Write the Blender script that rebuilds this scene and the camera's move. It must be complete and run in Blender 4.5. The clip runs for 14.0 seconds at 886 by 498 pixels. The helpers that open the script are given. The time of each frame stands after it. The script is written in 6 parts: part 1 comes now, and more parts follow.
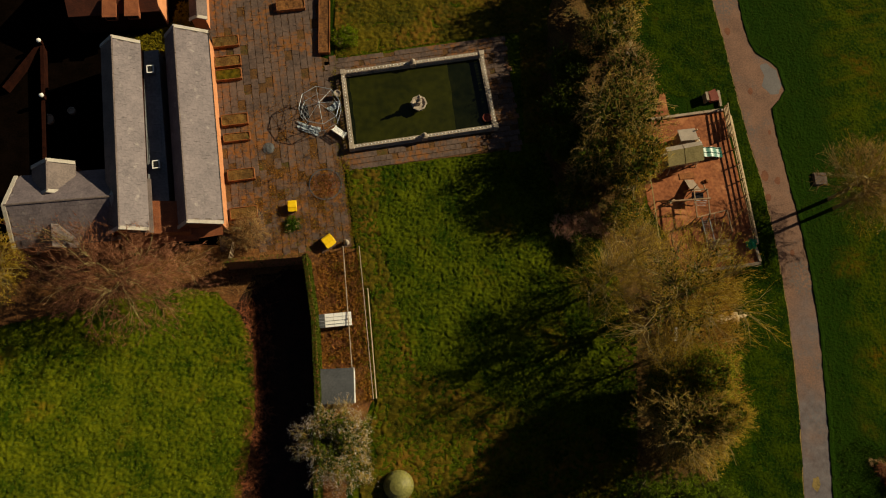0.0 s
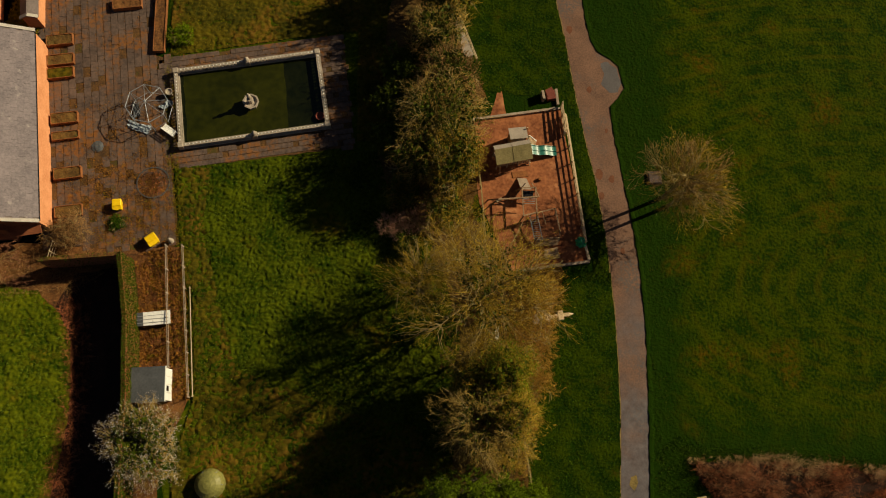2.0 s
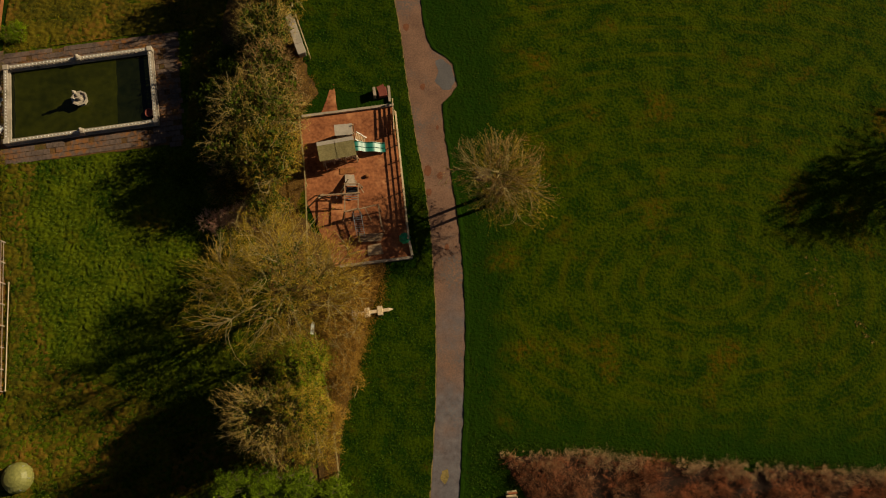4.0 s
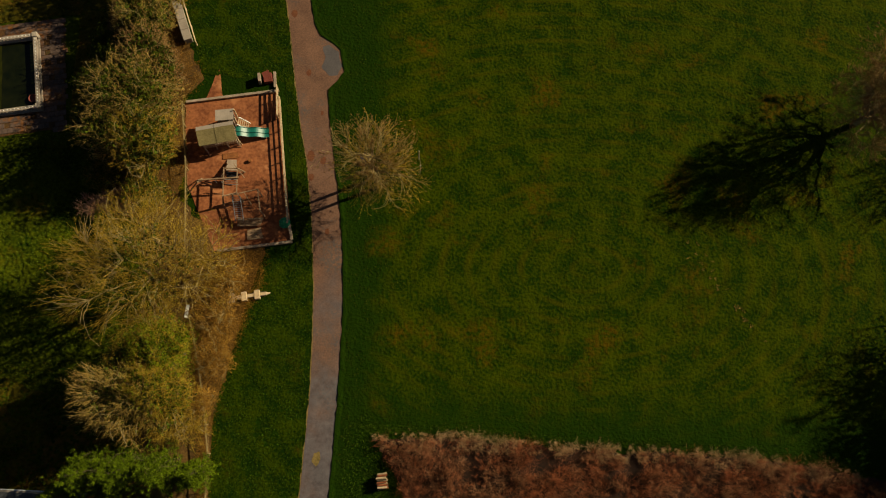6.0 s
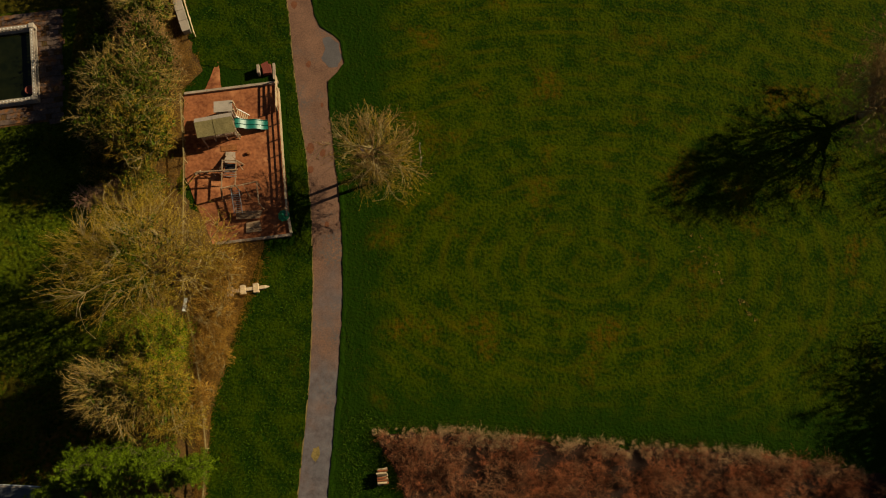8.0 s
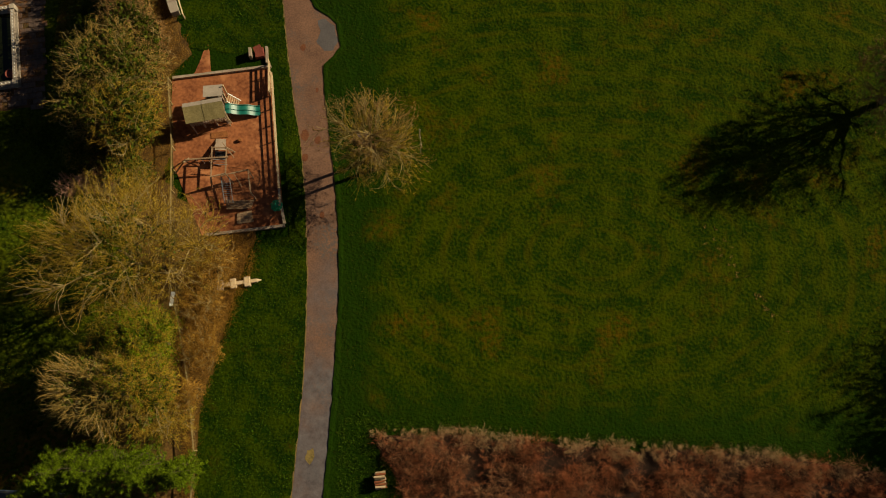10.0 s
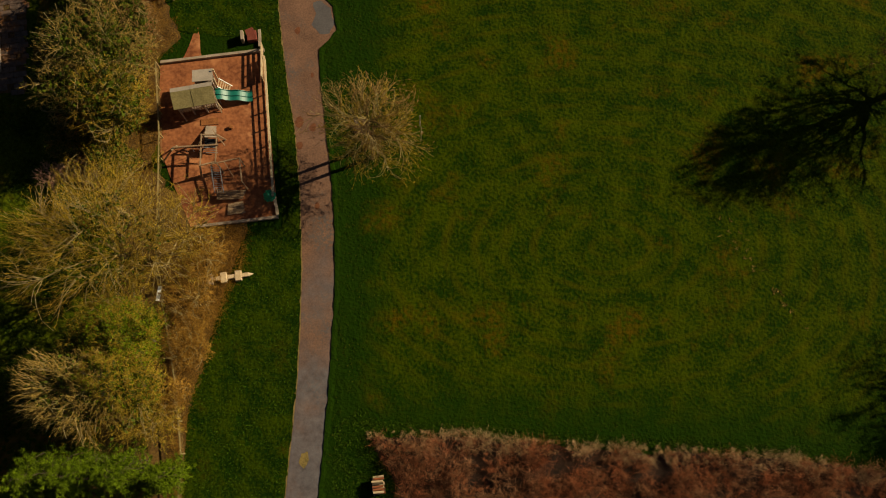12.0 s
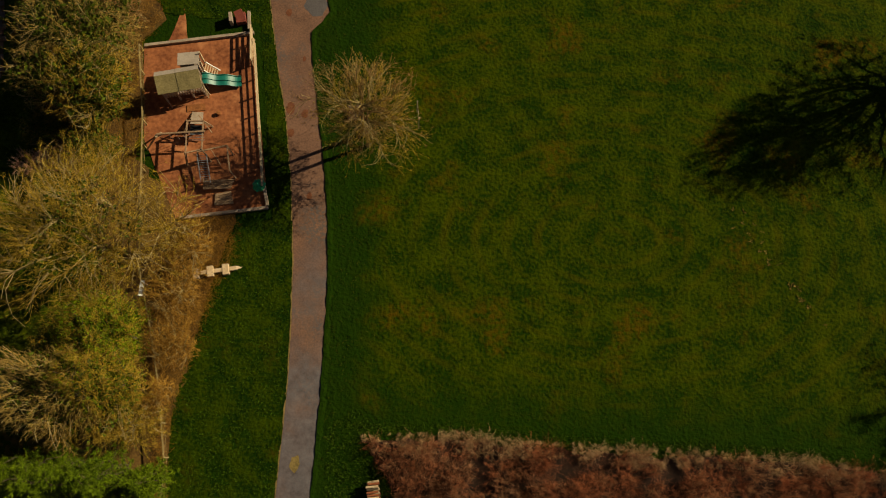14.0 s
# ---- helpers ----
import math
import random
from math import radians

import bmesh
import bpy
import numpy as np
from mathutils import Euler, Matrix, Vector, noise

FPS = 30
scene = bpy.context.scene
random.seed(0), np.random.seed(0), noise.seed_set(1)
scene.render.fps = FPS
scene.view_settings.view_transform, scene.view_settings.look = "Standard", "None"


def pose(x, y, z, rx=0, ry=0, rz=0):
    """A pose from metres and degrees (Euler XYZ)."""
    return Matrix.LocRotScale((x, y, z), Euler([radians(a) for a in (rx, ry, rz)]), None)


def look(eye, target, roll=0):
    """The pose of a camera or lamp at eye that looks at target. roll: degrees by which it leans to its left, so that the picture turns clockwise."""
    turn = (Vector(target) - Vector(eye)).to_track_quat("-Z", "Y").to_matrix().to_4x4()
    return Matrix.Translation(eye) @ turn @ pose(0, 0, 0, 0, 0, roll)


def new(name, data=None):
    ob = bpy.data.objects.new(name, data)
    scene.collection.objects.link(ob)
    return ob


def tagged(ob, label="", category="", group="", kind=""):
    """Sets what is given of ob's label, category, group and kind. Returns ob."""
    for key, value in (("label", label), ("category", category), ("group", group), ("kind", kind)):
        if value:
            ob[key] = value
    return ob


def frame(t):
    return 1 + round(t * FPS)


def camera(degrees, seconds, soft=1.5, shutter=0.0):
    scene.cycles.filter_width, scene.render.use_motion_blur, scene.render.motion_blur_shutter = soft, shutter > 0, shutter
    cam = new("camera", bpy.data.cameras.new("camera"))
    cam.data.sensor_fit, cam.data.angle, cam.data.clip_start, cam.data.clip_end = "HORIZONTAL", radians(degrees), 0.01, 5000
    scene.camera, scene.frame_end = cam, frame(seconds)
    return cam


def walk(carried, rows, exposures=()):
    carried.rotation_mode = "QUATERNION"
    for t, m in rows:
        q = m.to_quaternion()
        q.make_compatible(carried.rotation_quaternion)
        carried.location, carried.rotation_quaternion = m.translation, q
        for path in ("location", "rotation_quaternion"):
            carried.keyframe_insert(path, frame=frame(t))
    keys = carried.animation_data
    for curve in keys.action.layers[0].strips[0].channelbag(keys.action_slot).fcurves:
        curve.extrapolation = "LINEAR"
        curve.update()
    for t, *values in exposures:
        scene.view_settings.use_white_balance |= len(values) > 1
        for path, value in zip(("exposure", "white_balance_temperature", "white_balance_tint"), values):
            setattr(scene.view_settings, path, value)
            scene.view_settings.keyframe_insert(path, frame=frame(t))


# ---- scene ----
TILT = (14.056, -3.122, 0.000)
PATH = [
    (0.00, pose(0.000, 0.000, 69.000, *TILT)),
    (0.50, pose(3.900, -0.008, 69.120, *TILT)),
    (1.00, pose(7.858, -0.025, 69.262, *TILT)),
    (1.50, pose(11.958, -0.111, 69.530, *TILT)),
    (2.00, pose(16.137, -0.132, 69.789, *TILT)),
    (2.50, pose(20.267, -0.230, 70.072, *TILT)),
    (3.00, pose(24.469, -0.372, 70.464, *TILT)),
    (3.50, pose(28.633, -0.531, 70.814, *TILT)),
    (4.00, pose(32.794, -0.630, 71.060, *TILT)),
    (4.20, pose(34.544, -0.631, 70.963, *TILT)),
    (4.90, pose(39.752, -1.094, 71.204, *TILT)),
    (5.60, pose(43.246, -1.852, 71.496, *TILT)),
    (6.30, pose(44.515, -2.248, 71.638, *TILT)),
    (6.50, pose(44.495, -2.278, 71.638, *TILT)),
    (7.00, pose(44.259, -2.408, 71.605, *TILT)),
    (7.50, pose(44.198, -2.532, 71.393, *TILT)),
    (8.00, pose(44.236, -2.581, 70.668, *TILT)),
    (10.50, pose(44.335, -2.397, 66.188, *TILT)),
    (11.00, pose(44.342, -2.371, 65.369, *TILT)),
    (11.50, pose(44.383, -2.362, 64.484, *TILT)),
    (12.00, pose(44.396, -2.239, 63.593, *TILT)),
    (12.50, pose(44.550, -2.088, 62.719, *TILT)),
    (13.00, pose(44.663, -2.017, 61.901, *TILT)),
    (13.50, pose(44.640, -2.007, 61.043, *TILT)),
    (14.00, pose(44.682, -2.021, 60.205, *TILT)),
]
cam = camera(60.0, 14.0, soft=1.1)
walk(cam, PATH, [(0.0, 0.0, 7700, 7), (14.0, 0.1, 7700, 7)])

# ---- light ----
SUN_ELEVATION, SUN_TURN = radians(31), math.atan2(0.42, 1.0)
world = bpy.data.worlds.new("sky")
scene.world = world
world.use_nodes = True
sky = world.node_tree.nodes.new("ShaderNodeTexSky")
sky.sky_type, sky.sun_disc = "NISHITA", False
sky.sun_elevation, sky.sun_rotation = SUN_ELEVATION, math.pi / 2 - SUN_TURN
sky.air_density, sky.dust_density = 0.6, 0.4
back = world.node_tree.nodes["Background"]
back.inputs["Strength"].default_value = 0.035
world.node_tree.links.new(sky.outputs[0], back.inputs[0])
lamp = bpy.data.lights.new("sun", "SUN")
lamp.energy, lamp.angle, lamp.color = 5.35, radians(0.5), (1.0, 0.9, 0.68)
sun = new("sun", lamp)
sun.matrix_world = look((math.cos(SUN_TURN) * 60, math.sin(SUN_TURN) * 60, math.tan(SUN_ELEVATION) * 60), (0, 0, 0))


# ---- materials ----
def material(name, dark, light, scale=1.0, rough=0.85, fine=8.0, bump=0.3, metal=0.0, stain=None, stain_scale=0.15, stain_at=0.55, island=False, piece=0.0, depth=0.03, spec=0.3, contrast=0.28, tracks=None):
    """Two colours mixed by coarse and fine noise, with stains of a third colour, and fine relief. scale: patches to the metre."""
    m = bpy.data.materials.new(name)
    m.use_nodes = True
    nt = m.node_tree
    nd, ln = nt.nodes, nt.links
    bsdf = nd["Principled BSDF"]
    bsdf.inputs["Roughness"].default_value = rough
    bsdf.inputs["Metallic"].default_value = metal
    bsdf.inputs["Specular IOR Level"].default_value = spec
    geo = nd.new("ShaderNodeNewGeometry")
    place = geo.outputs["Position"]

    def noise_at(k, detail):
        n = nd.new("ShaderNodeTexNoise")
        n.inputs["Scale"].default_value = k
        n.inputs["Detail"].default_value = detail
        ln.new(place, n.inputs["Vector"])
        return n.outputs["Fac"]

    def ramp(src, lo, hi):
        r = nd.new("ShaderNodeMapRange")
        r.inputs["From Min"].default_value, r.inputs["From Max"].default_value = lo, hi
        ln.new(src, r.inputs["Value"])
        return r.outputs["Result"]

    def mix(fac, a, b):
        x = nd.new("ShaderNodeMix")
        x.data_type = "RGBA"
        for socket, v in ((x.inputs["Factor"], fac), (x.inputs["A"], a), (x.inputs["B"], b)):
            if isinstance(v, tuple):
                socket.default_value = (*v, 1)
            else:
                ln.new(v, socket)
        return x.outputs["Result"]

    coarse, small = noise_at(scale, 4), noise_at(scale * fine, 5)
    add = nd.new("ShaderNodeMath")
    add.operation = "ADD"
    ln.new(coarse, add.inputs[0])
    ln.new(small, add.inputs[1])
    fac = ramp(add.outputs[0], 1 - contrast, 1 + contrast)
    if island or piece:
        src = geo.outputs["Random Per Island"] if island else nd.new("ShaderNodeObjectInfo").outputs["Random"]
        both = nd.new("ShaderNodeMix")
        both.inputs["Factor"].default_value = piece or 0.6
        ln.new(fac, both.inputs["A"])
        ln.new(src, both.inputs["B"])
        fac = both.outputs["Result"]
    col = mix(fac, dark, light)
    if stain:
        worn = nd.new("ShaderNodeMath")
        worn.operation = "MULTIPLY"
        ln.new(ramp(noise_at(stain_scale, 6), stain_at, stain_at + 0.12), worn.inputs[0])
        ln.new(ramp(noise_at(scale * fine * 0.6, 3), 0.38, 0.62), worn.inputs[1])
        col = mix(worn.outputs[0], col, stain)
    if tracks:
        # faint loops where a mower or wheels have turned
        shift = nd.new("ShaderNodeMapping")
        shift.inputs["Location"].default_value = (-62 * 0.62, -14.0, 0)
        shift.inputs["Scale"].default_value = (0.62, 1.0, 0.0)
        ln.new(place, shift.inputs["Vector"])
        wave = nd.new("ShaderNodeTexWave")
        wave.wave_type, wave.rings_direction = "RINGS", "Z"
        wave.inputs["Scale"].default_value = 0.2
        wave.inputs["Distortion"].default_value = 1.6
        wave.inputs["Detail"].default_value = 3.0
        wave.inputs["Detail Scale"].default_value = 0.6
        ln.new(shift.outputs[0], wave.inputs["Vector"])
        line = nd.new("ShaderNodeMath")
        line.operation = "MULTIPLY"
        ln.new(ramp(wave.outputs["Fac"], 0.66, 1.25), line.inputs[0])
        ln.new(ramp(noise_at(0.3, 5), 0.42, 0.64), line.inputs[1])
        col = mix(line.outputs[0], col, tracks)
    ln.new(col, bsdf.inputs["Base Color"])
    if bump:
        b = nd.new("ShaderNodeBump")
        b.inputs["Strength"].default_value, b.inputs["Distance"].default_value = bump, depth
        ln.new(small, b.inputs["Height"])
        ln.new(b.outputs["Normal"], bsdf.inputs["Normal"])
    return m


FIELD = material("field_grass", (0.0075, 0.022, 0.0006), (0.034, 0.048, 0.001), 0.45, 0.95, 8, 0.75, stain=(0.066, 0.042, 0.002), stain_scale=0.2, stain_at=0.565, depth=0.2, spec=0.03, contrast=0.18, tracks=(0.052, 0.05, 0.0015))
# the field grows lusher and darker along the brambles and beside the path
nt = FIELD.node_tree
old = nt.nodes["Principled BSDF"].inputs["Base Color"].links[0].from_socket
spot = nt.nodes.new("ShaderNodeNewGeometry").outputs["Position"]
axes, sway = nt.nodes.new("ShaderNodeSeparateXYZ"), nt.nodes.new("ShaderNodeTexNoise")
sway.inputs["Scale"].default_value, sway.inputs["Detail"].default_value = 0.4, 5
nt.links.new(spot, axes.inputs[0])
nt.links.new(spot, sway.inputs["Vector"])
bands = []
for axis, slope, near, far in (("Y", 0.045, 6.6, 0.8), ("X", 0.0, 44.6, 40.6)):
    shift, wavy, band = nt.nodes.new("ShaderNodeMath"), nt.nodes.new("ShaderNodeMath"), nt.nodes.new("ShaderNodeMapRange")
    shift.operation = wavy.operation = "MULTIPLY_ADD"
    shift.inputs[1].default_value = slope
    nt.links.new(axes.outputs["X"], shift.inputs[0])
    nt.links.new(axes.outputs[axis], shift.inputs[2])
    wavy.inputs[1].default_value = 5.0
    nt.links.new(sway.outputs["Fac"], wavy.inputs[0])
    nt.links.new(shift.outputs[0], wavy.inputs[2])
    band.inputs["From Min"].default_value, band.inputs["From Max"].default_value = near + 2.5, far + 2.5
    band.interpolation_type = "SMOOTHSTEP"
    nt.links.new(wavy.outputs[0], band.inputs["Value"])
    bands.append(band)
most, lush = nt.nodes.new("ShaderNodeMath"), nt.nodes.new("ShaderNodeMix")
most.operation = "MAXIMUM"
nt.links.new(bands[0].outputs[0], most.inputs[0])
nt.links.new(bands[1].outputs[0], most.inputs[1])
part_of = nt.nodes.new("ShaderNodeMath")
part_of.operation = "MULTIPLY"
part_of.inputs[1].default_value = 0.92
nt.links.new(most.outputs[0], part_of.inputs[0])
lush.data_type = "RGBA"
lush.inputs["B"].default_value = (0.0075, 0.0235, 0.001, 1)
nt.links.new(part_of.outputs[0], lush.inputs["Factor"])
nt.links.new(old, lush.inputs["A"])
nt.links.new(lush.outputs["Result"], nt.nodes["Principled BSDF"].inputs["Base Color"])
VERGE_GRASS = material("verge_grass", (0.005, 0.017, 0.0008), (0.025, 0.041, 0.001), 0.6, 0.95, 7, 1.0, stain=(0.03, 0.026, 0.002), stain_scale=0.3, stain_at=0.6, depth=0.12, spec=0.03, contrast=0.18)
LAWN = material("rough_lawn", (0.012, 0.028, 0.0012), (0.068, 0.083, 0.004), 0.35, 0.95, 9, 0.9, stain=(0.14, 0.09, 0.008), stain_scale=0.16, stain_at=0.57, depth=0.1, spec=0.04, contrast=0.22)
LAWN_BRIGHT = material("bright_lawn", (0.02, 0.04, 0.0018), (0.105, 0.118, 0.006), 0.35, 0.95, 9, 0.9, stain=(0.17, 0.11, 0.01), stain_scale=0.2, stain_at=0.57, depth=0.1, spec=0.04, contrast=0.22)
LAWN_GOLD = material("yellowed_lawn", (0.026, 0.028, 0.002), (0.1, 0.074, 0.005), 0.35, 0.95, 9, 0.9, stain=(0.14, 0.07, 0.01), stain_scale=0.2, stain_at=0.5, depth=0.1, spec=0.1, contrast=0.22)
BLADE_GOLD = material("yellowed_blade", (0.05, 0.05, 0.003), (0.22, 0.17, 0.012), 0.6, 0.8, 4, 0, island=True, spec=0.06)
BRACKEN = material("dead_bracken", (0.1, 0.045, 0.008), (0.34, 0.17, 0.03), 0.8, 0.85, 5, 0, island=True, spec=0.06)
BLADE = material("grass_blade", (0.02, 0.05, 0.003), (0.16, 0.21, 0.024), 0.6, 0.8, 4, 0, island=True, spec=0.06)
BLADE_FIELD = material("short_grass_blade", (0.018, 0.028, 0.002), (0.052, 0.062, 0.003), 0.4, 0.8, 4, 0, island=True, spec=0.06)
BLADE_GREEN = material("lush_grass_blade", (0.01, 0.034, 0.002), (0.06, 0.105, 0.006), 0.5, 0.8, 4, 0, island=True, spec=0.06)
BLADE_DRY = material("dry_grass_blade", (0.07, 0.05, 0.012), (0.22, 0.15, 0.04), 0.6, 0.85, 4, 0, island=True, spec=0.06)
BLADE_RUST = material("rusty_weed", (0.07, 0.032, 0.006), (0.34, 0.145, 0.028), 0.6, 0.85, 4, 0, island=True, spec=0.06)
ASPHALT = material("worn_tarmac", (0.09, 0.044, 0.028), (0.2, 0.102, 0.064), 0.5, 0.8, 14, 0.3, stain=(0.085, 0.066, 0.06), stain_scale=0.22, stain_at=0.52, contrast=0.3)
WET = material("wet_tarmac", (0.072, 0.064, 0.066), (0.112, 0.1, 0.1), 0.8, 0.4, 10, 0.1)
RUST = material("rusty_clay_stain", (0.1, 0.03, 0.012), (0.16, 0.055, 0.022), 1.5, 0.8, 8, 0.2)
CLAY = material("red_play_bark", (0.15, 0.043, 0.015), (0.34, 0.118, 0.046), 0.5, 0.9, 7, 0.5, contrast=0.24, stain=(0.45, 0.185, 0.08), stain_scale=0.35, stain_at=0.54)
SOIL = material("bare_soil", (0.06, 0.024, 0.008), (0.22, 0.09, 0.025), 0.7, 0.95, 7, 0.7, stain=(0.05, 0.055, 0.012), stain_scale=0.35, stain_at=0.55, depth=0.08)
# court ground near black: shade is put into its base colour
COURT = material("shade_black_court", (0.0016, 0.001, 0.0007), (0.0045, 0.0026, 0.0018), 0.8, 1.0, 8, 0.4, spec=0.0)
OCHRE = material("ochre_sand", (0.1, 0.075, 0.022), (0.22, 0.15, 0.05), 1.0, 0.9, 8, 0.4)
# darkened copy of the brick, for walls that should read as shaded
SHADE_BRICK = material("shade_dark_brick", (0.008, 0.0025, 0.002), (0.026, 0.007, 0.004), 1.5, 0.9, 8, 0.4, spec=0.05)
# soil colour with shade painted in, for the wall bed and bramble floor
DARK_SOIL = material("shade_dark_soil", (0.008, 0.004, 0.002), (0.036, 0.013, 0.006), 0.8, 0.95, 7, 0.6)
LITTER = material("leaf_litter", (0.055, 0.028, 0.007), (0.16, 0.085, 0.02), 0.8, 0.95, 8, 0.7, stain=(0.05, 0.055, 0.01), stain_scale=0.3, stain_at=0.56, depth=0.08)
MORTAR = material("mossy_joint", (0.035, 0.02, 0.01), (0.145, 0.066, 0.019), 1.2, 0.95, 6, 0.5, stain=(0.06, 0.055, 0.006), stain_scale=0.5)
SLAB = material("weathered_slab", (0.05, 0.034, 0.029), (0.145, 0.094, 0.073), 0.5, 0.85, 8, 0.4, stain=(0.2, 0.076, 0.02), stain_scale=0.3, stain_at=0.475, piece=0.2)
SLATE = material("grey_slate", (0.095, 0.078, 0.088), (0.2, 0.162, 0.172), 0.6, 0.6, 9, 0.3, stain=(0.3, 0.26, 0.25), stain_scale=1.3, stain_at=0.6, piece=0.22)
SLATE_BASE = material("slate_underlay", (0.09, 0.07, 0.068), (0.17, 0.13, 0.12), 0.8, 0.7, 8, 0.2)
RIDGE = material("pale_ridge_stone", (0.3, 0.27, 0.24), (0.45, 0.41, 0.36), 1.4, 0.8, 8, 0.3)
BRICK = material("red_brick", (0.17, 0.05, 0.022), (0.3, 0.1, 0.042), 1.5, 0.9, 8, 0.4)
RENDER_WALL = material("orange_limewash", (0.5, 0.2, 0.09), (0.66, 0.3, 0.15), 0.8, 0.9, 7, 0.3)
TILE = material("red_roof_tile", (0.036, 0.0085, 0.0045), (0.085, 0.021, 0.0095), 1.0, 0.8, 8, 0.4)
LEAD = material("lead_sheet", (0.13, 0.14, 0.15), (0.25, 0.26, 0.27), 0.8, 0.45, 6, 0.1)
DARK = material("dark_opening", (0.01, 0.01, 0.012), (0.02, 0.02, 0.022), 1.0, 0.2, 5, 0)
WHITE = material("white_paint", (0.68, 0.68, 0.66), (0.82, 0.82, 0.8), 0.8, 0.55, 9, 0.1)
STONE = material("pale_cast_stone", (0.23, 0.185, 0.15), (0.41, 0.345, 0.28), 1.2, 0.85, 9, 0.4, stain=(0.12, 0.10, 0.06), stain_scale=0.7, stain_at=0.57)
WATER = material("dark_pond_water", (0.004, 0.006, 0.002), (0.009, 0.011, 0.003), 0.3, 0.12, 4, 0.02, spec=0.4)
GREEN_FILM = material("green_pond_film", (0.011, 0.0135, 0.0013), (0.026, 0.028, 0.0025), 0.25, 0.3, 6, 0.02)
TIMBER = material("planter_timber", (0.14, 0.046, 0.014), (0.3, 0.11, 0.034), 1.6, 0.85, 8, 0.4)
GREY_WOOD = material("weathered_wood", (0.2, 0.15, 0.11), (0.4, 0.31, 0.24), 1.6, 0.85, 10, 0.3)
PLAY_WOOD = material("brown_play_timber", (0.13, 0.075, 0.045), (0.38, 0.25, 0.15), 1.6, 0.8, 10, 0.3)
PALE_WOOD = material("sawn_pale_wood", (0.42, 0.3, 0.18), (0.62, 0.47, 0.3), 1.6, 0.8, 8, 0.2)
YELLOW = material("yellow_plastic", (0.75, 0.46, 0.012), (0.9, 0.6, 0.025), 0.8, 0.5, 6, 0.05)
TEAL = material("teal_plastic", (0.0, 0.1, 0.08), (0.004, 0.15, 0.115), 0.8, 0.4, 6, 0.0, spec=0.6)
GREEN_PLASTIC = material("green_plastic", (0.0, 0.2, 0.08), (0.015, 0.33, 0.15), 2.0, 0.3, 6, 0.1)
OLIVE_ROOF = material("mossy_felt_roof", (0.15, 0.12, 0.05), (0.28, 0.225, 0.1), 1.0, 0.85, 8, 0.3)
GREY_FELT = material("grey_felt", (0.05, 0.054, 0.06), (0.085, 0.09, 0.098), 0.7, 0.7, 9, 0.15)
PALE_FELT = material("pale_grey_felt", (0.24, 0.2, 0.165), (0.36, 0.3, 0.25), 1.0, 0.8, 9, 0.15)
IRON = material("blue_grey_metal", (0.16, 0.18, 0.21), (0.34, 0.37, 0.41), 1.0, 0.5, 8, 0.1, metal=0.4)
CANVAS = material("faded_blue_canvas", (0.16, 0.2, 0.24), (0.36, 0.41, 0.46), 1.5, 0.8, 6, 0.2)
RED_PAINT = material("faded_red_paint", (0.15, 0.03, 0.02), (0.24, 0.06, 0.04), 1.0, 0.7, 8, 0.2)
BARK = material("grey_brown_bark", (0.15, 0.105, 0.04), (0.36, 0.27, 0.12), 1.5, 0.9, 6, 0.5)
BARK_DARK = material("dark_bark", (0.04, 0.03, 0.02), (0.10, 0.075, 0.045), 1.5, 0.9, 6, 0.5)
TWIG_OLIVE = material("olive_twigs", (0.06, 0.036, 0.005), (0.52, 0.335, 0.05), 0.5, 0.85, 5, 0, island=True, spec=0.06)
TWIG_BROWN = material("brown_twigs", (0.12, 0.06, 0.024), (0.38, 0.22, 0.09), 0.3, 0.85, 5, 0, island=True, spec=0.06)
TWIG_GOLD = material("rusty_golden_twigs", (0.12, 0.055, 0.01), (0.42, 0.23, 0.045), 0.5, 0.85, 5, 0, island=True, spec=0.06)
TWIG_PALE = material("pale_twigs", (0.1, 0.06, 0.014), (0.52, 0.35, 0.1), 0.3, 0.85, 5, 0, island=True, spec=0.06)
TWIG_RUST = material("rusty_cane", (0.13, 0.05, 0.022), (0.5, 0.26, 0.14), 0.8, 0.85, 5, 0, island=True, spec=0.06)
TWIG_STRAW = material("straw_cane", (0.2, 0.115, 0.055), (0.62, 0.41, 0.23), 0.8, 0.85, 5, 0, island=True, spec=0.06)
TWIG_RED = material("red_bramble", (0.022, 0.006, 0.003), (0.46, 0.155, 0.07), 0.6, 0.85, 5, 0, island=True, piece=0.18, contrast=0.1, spec=0.06)
TWIG_ASH = material("ash_twigs", (0.08, 0.03, 0.018), (0.33, 0.145, 0.08), 0.3, 0.85, 5, 0, island=True, spec=0.06)
TWIG_PINK = material("pinkish_twigs", (0.28, 0.13, 0.08), (0.62, 0.36, 0.25), 0.6, 0.85, 5, 0, island=True, spec=0.06)
LEAF = material("ivy_leaf", (0.014, 0.026, 0.002), (0.085, 0.11, 0.008), 0.4, 0.55, 4, 0, island=True, spec=0.06)
IVY_BRIGHT = material("bright_ivy", (0.022, 0.052, 0.0015), (0.19, 0.265, 0.007), 0.5, 0.5, 4, 0, island=True, spec=0.06)
# darker copy of the ivy green, for foliage on the shaded west side
IVY_SHADE = material("shade_dark_ivy", (0.006, 0.013, 0.0015), (0.045, 0.06, 0.005), 0.4, 0.55, 4, 0, island=True, spec=0.06)
LEAF_OLIVE = material("olive_bud", (0.1, 0.075, 0.005), (0.46, 0.335, 0.03), 0.3, 0.7, 4, 0, island=True, spec=0.06)
CONIFER = material("conifer_green", (0.006, 0.022, 0.002), (0.18, 0.255, 0.012), 0.4, 0.6, 4, 0, island=True, spec=0.06)
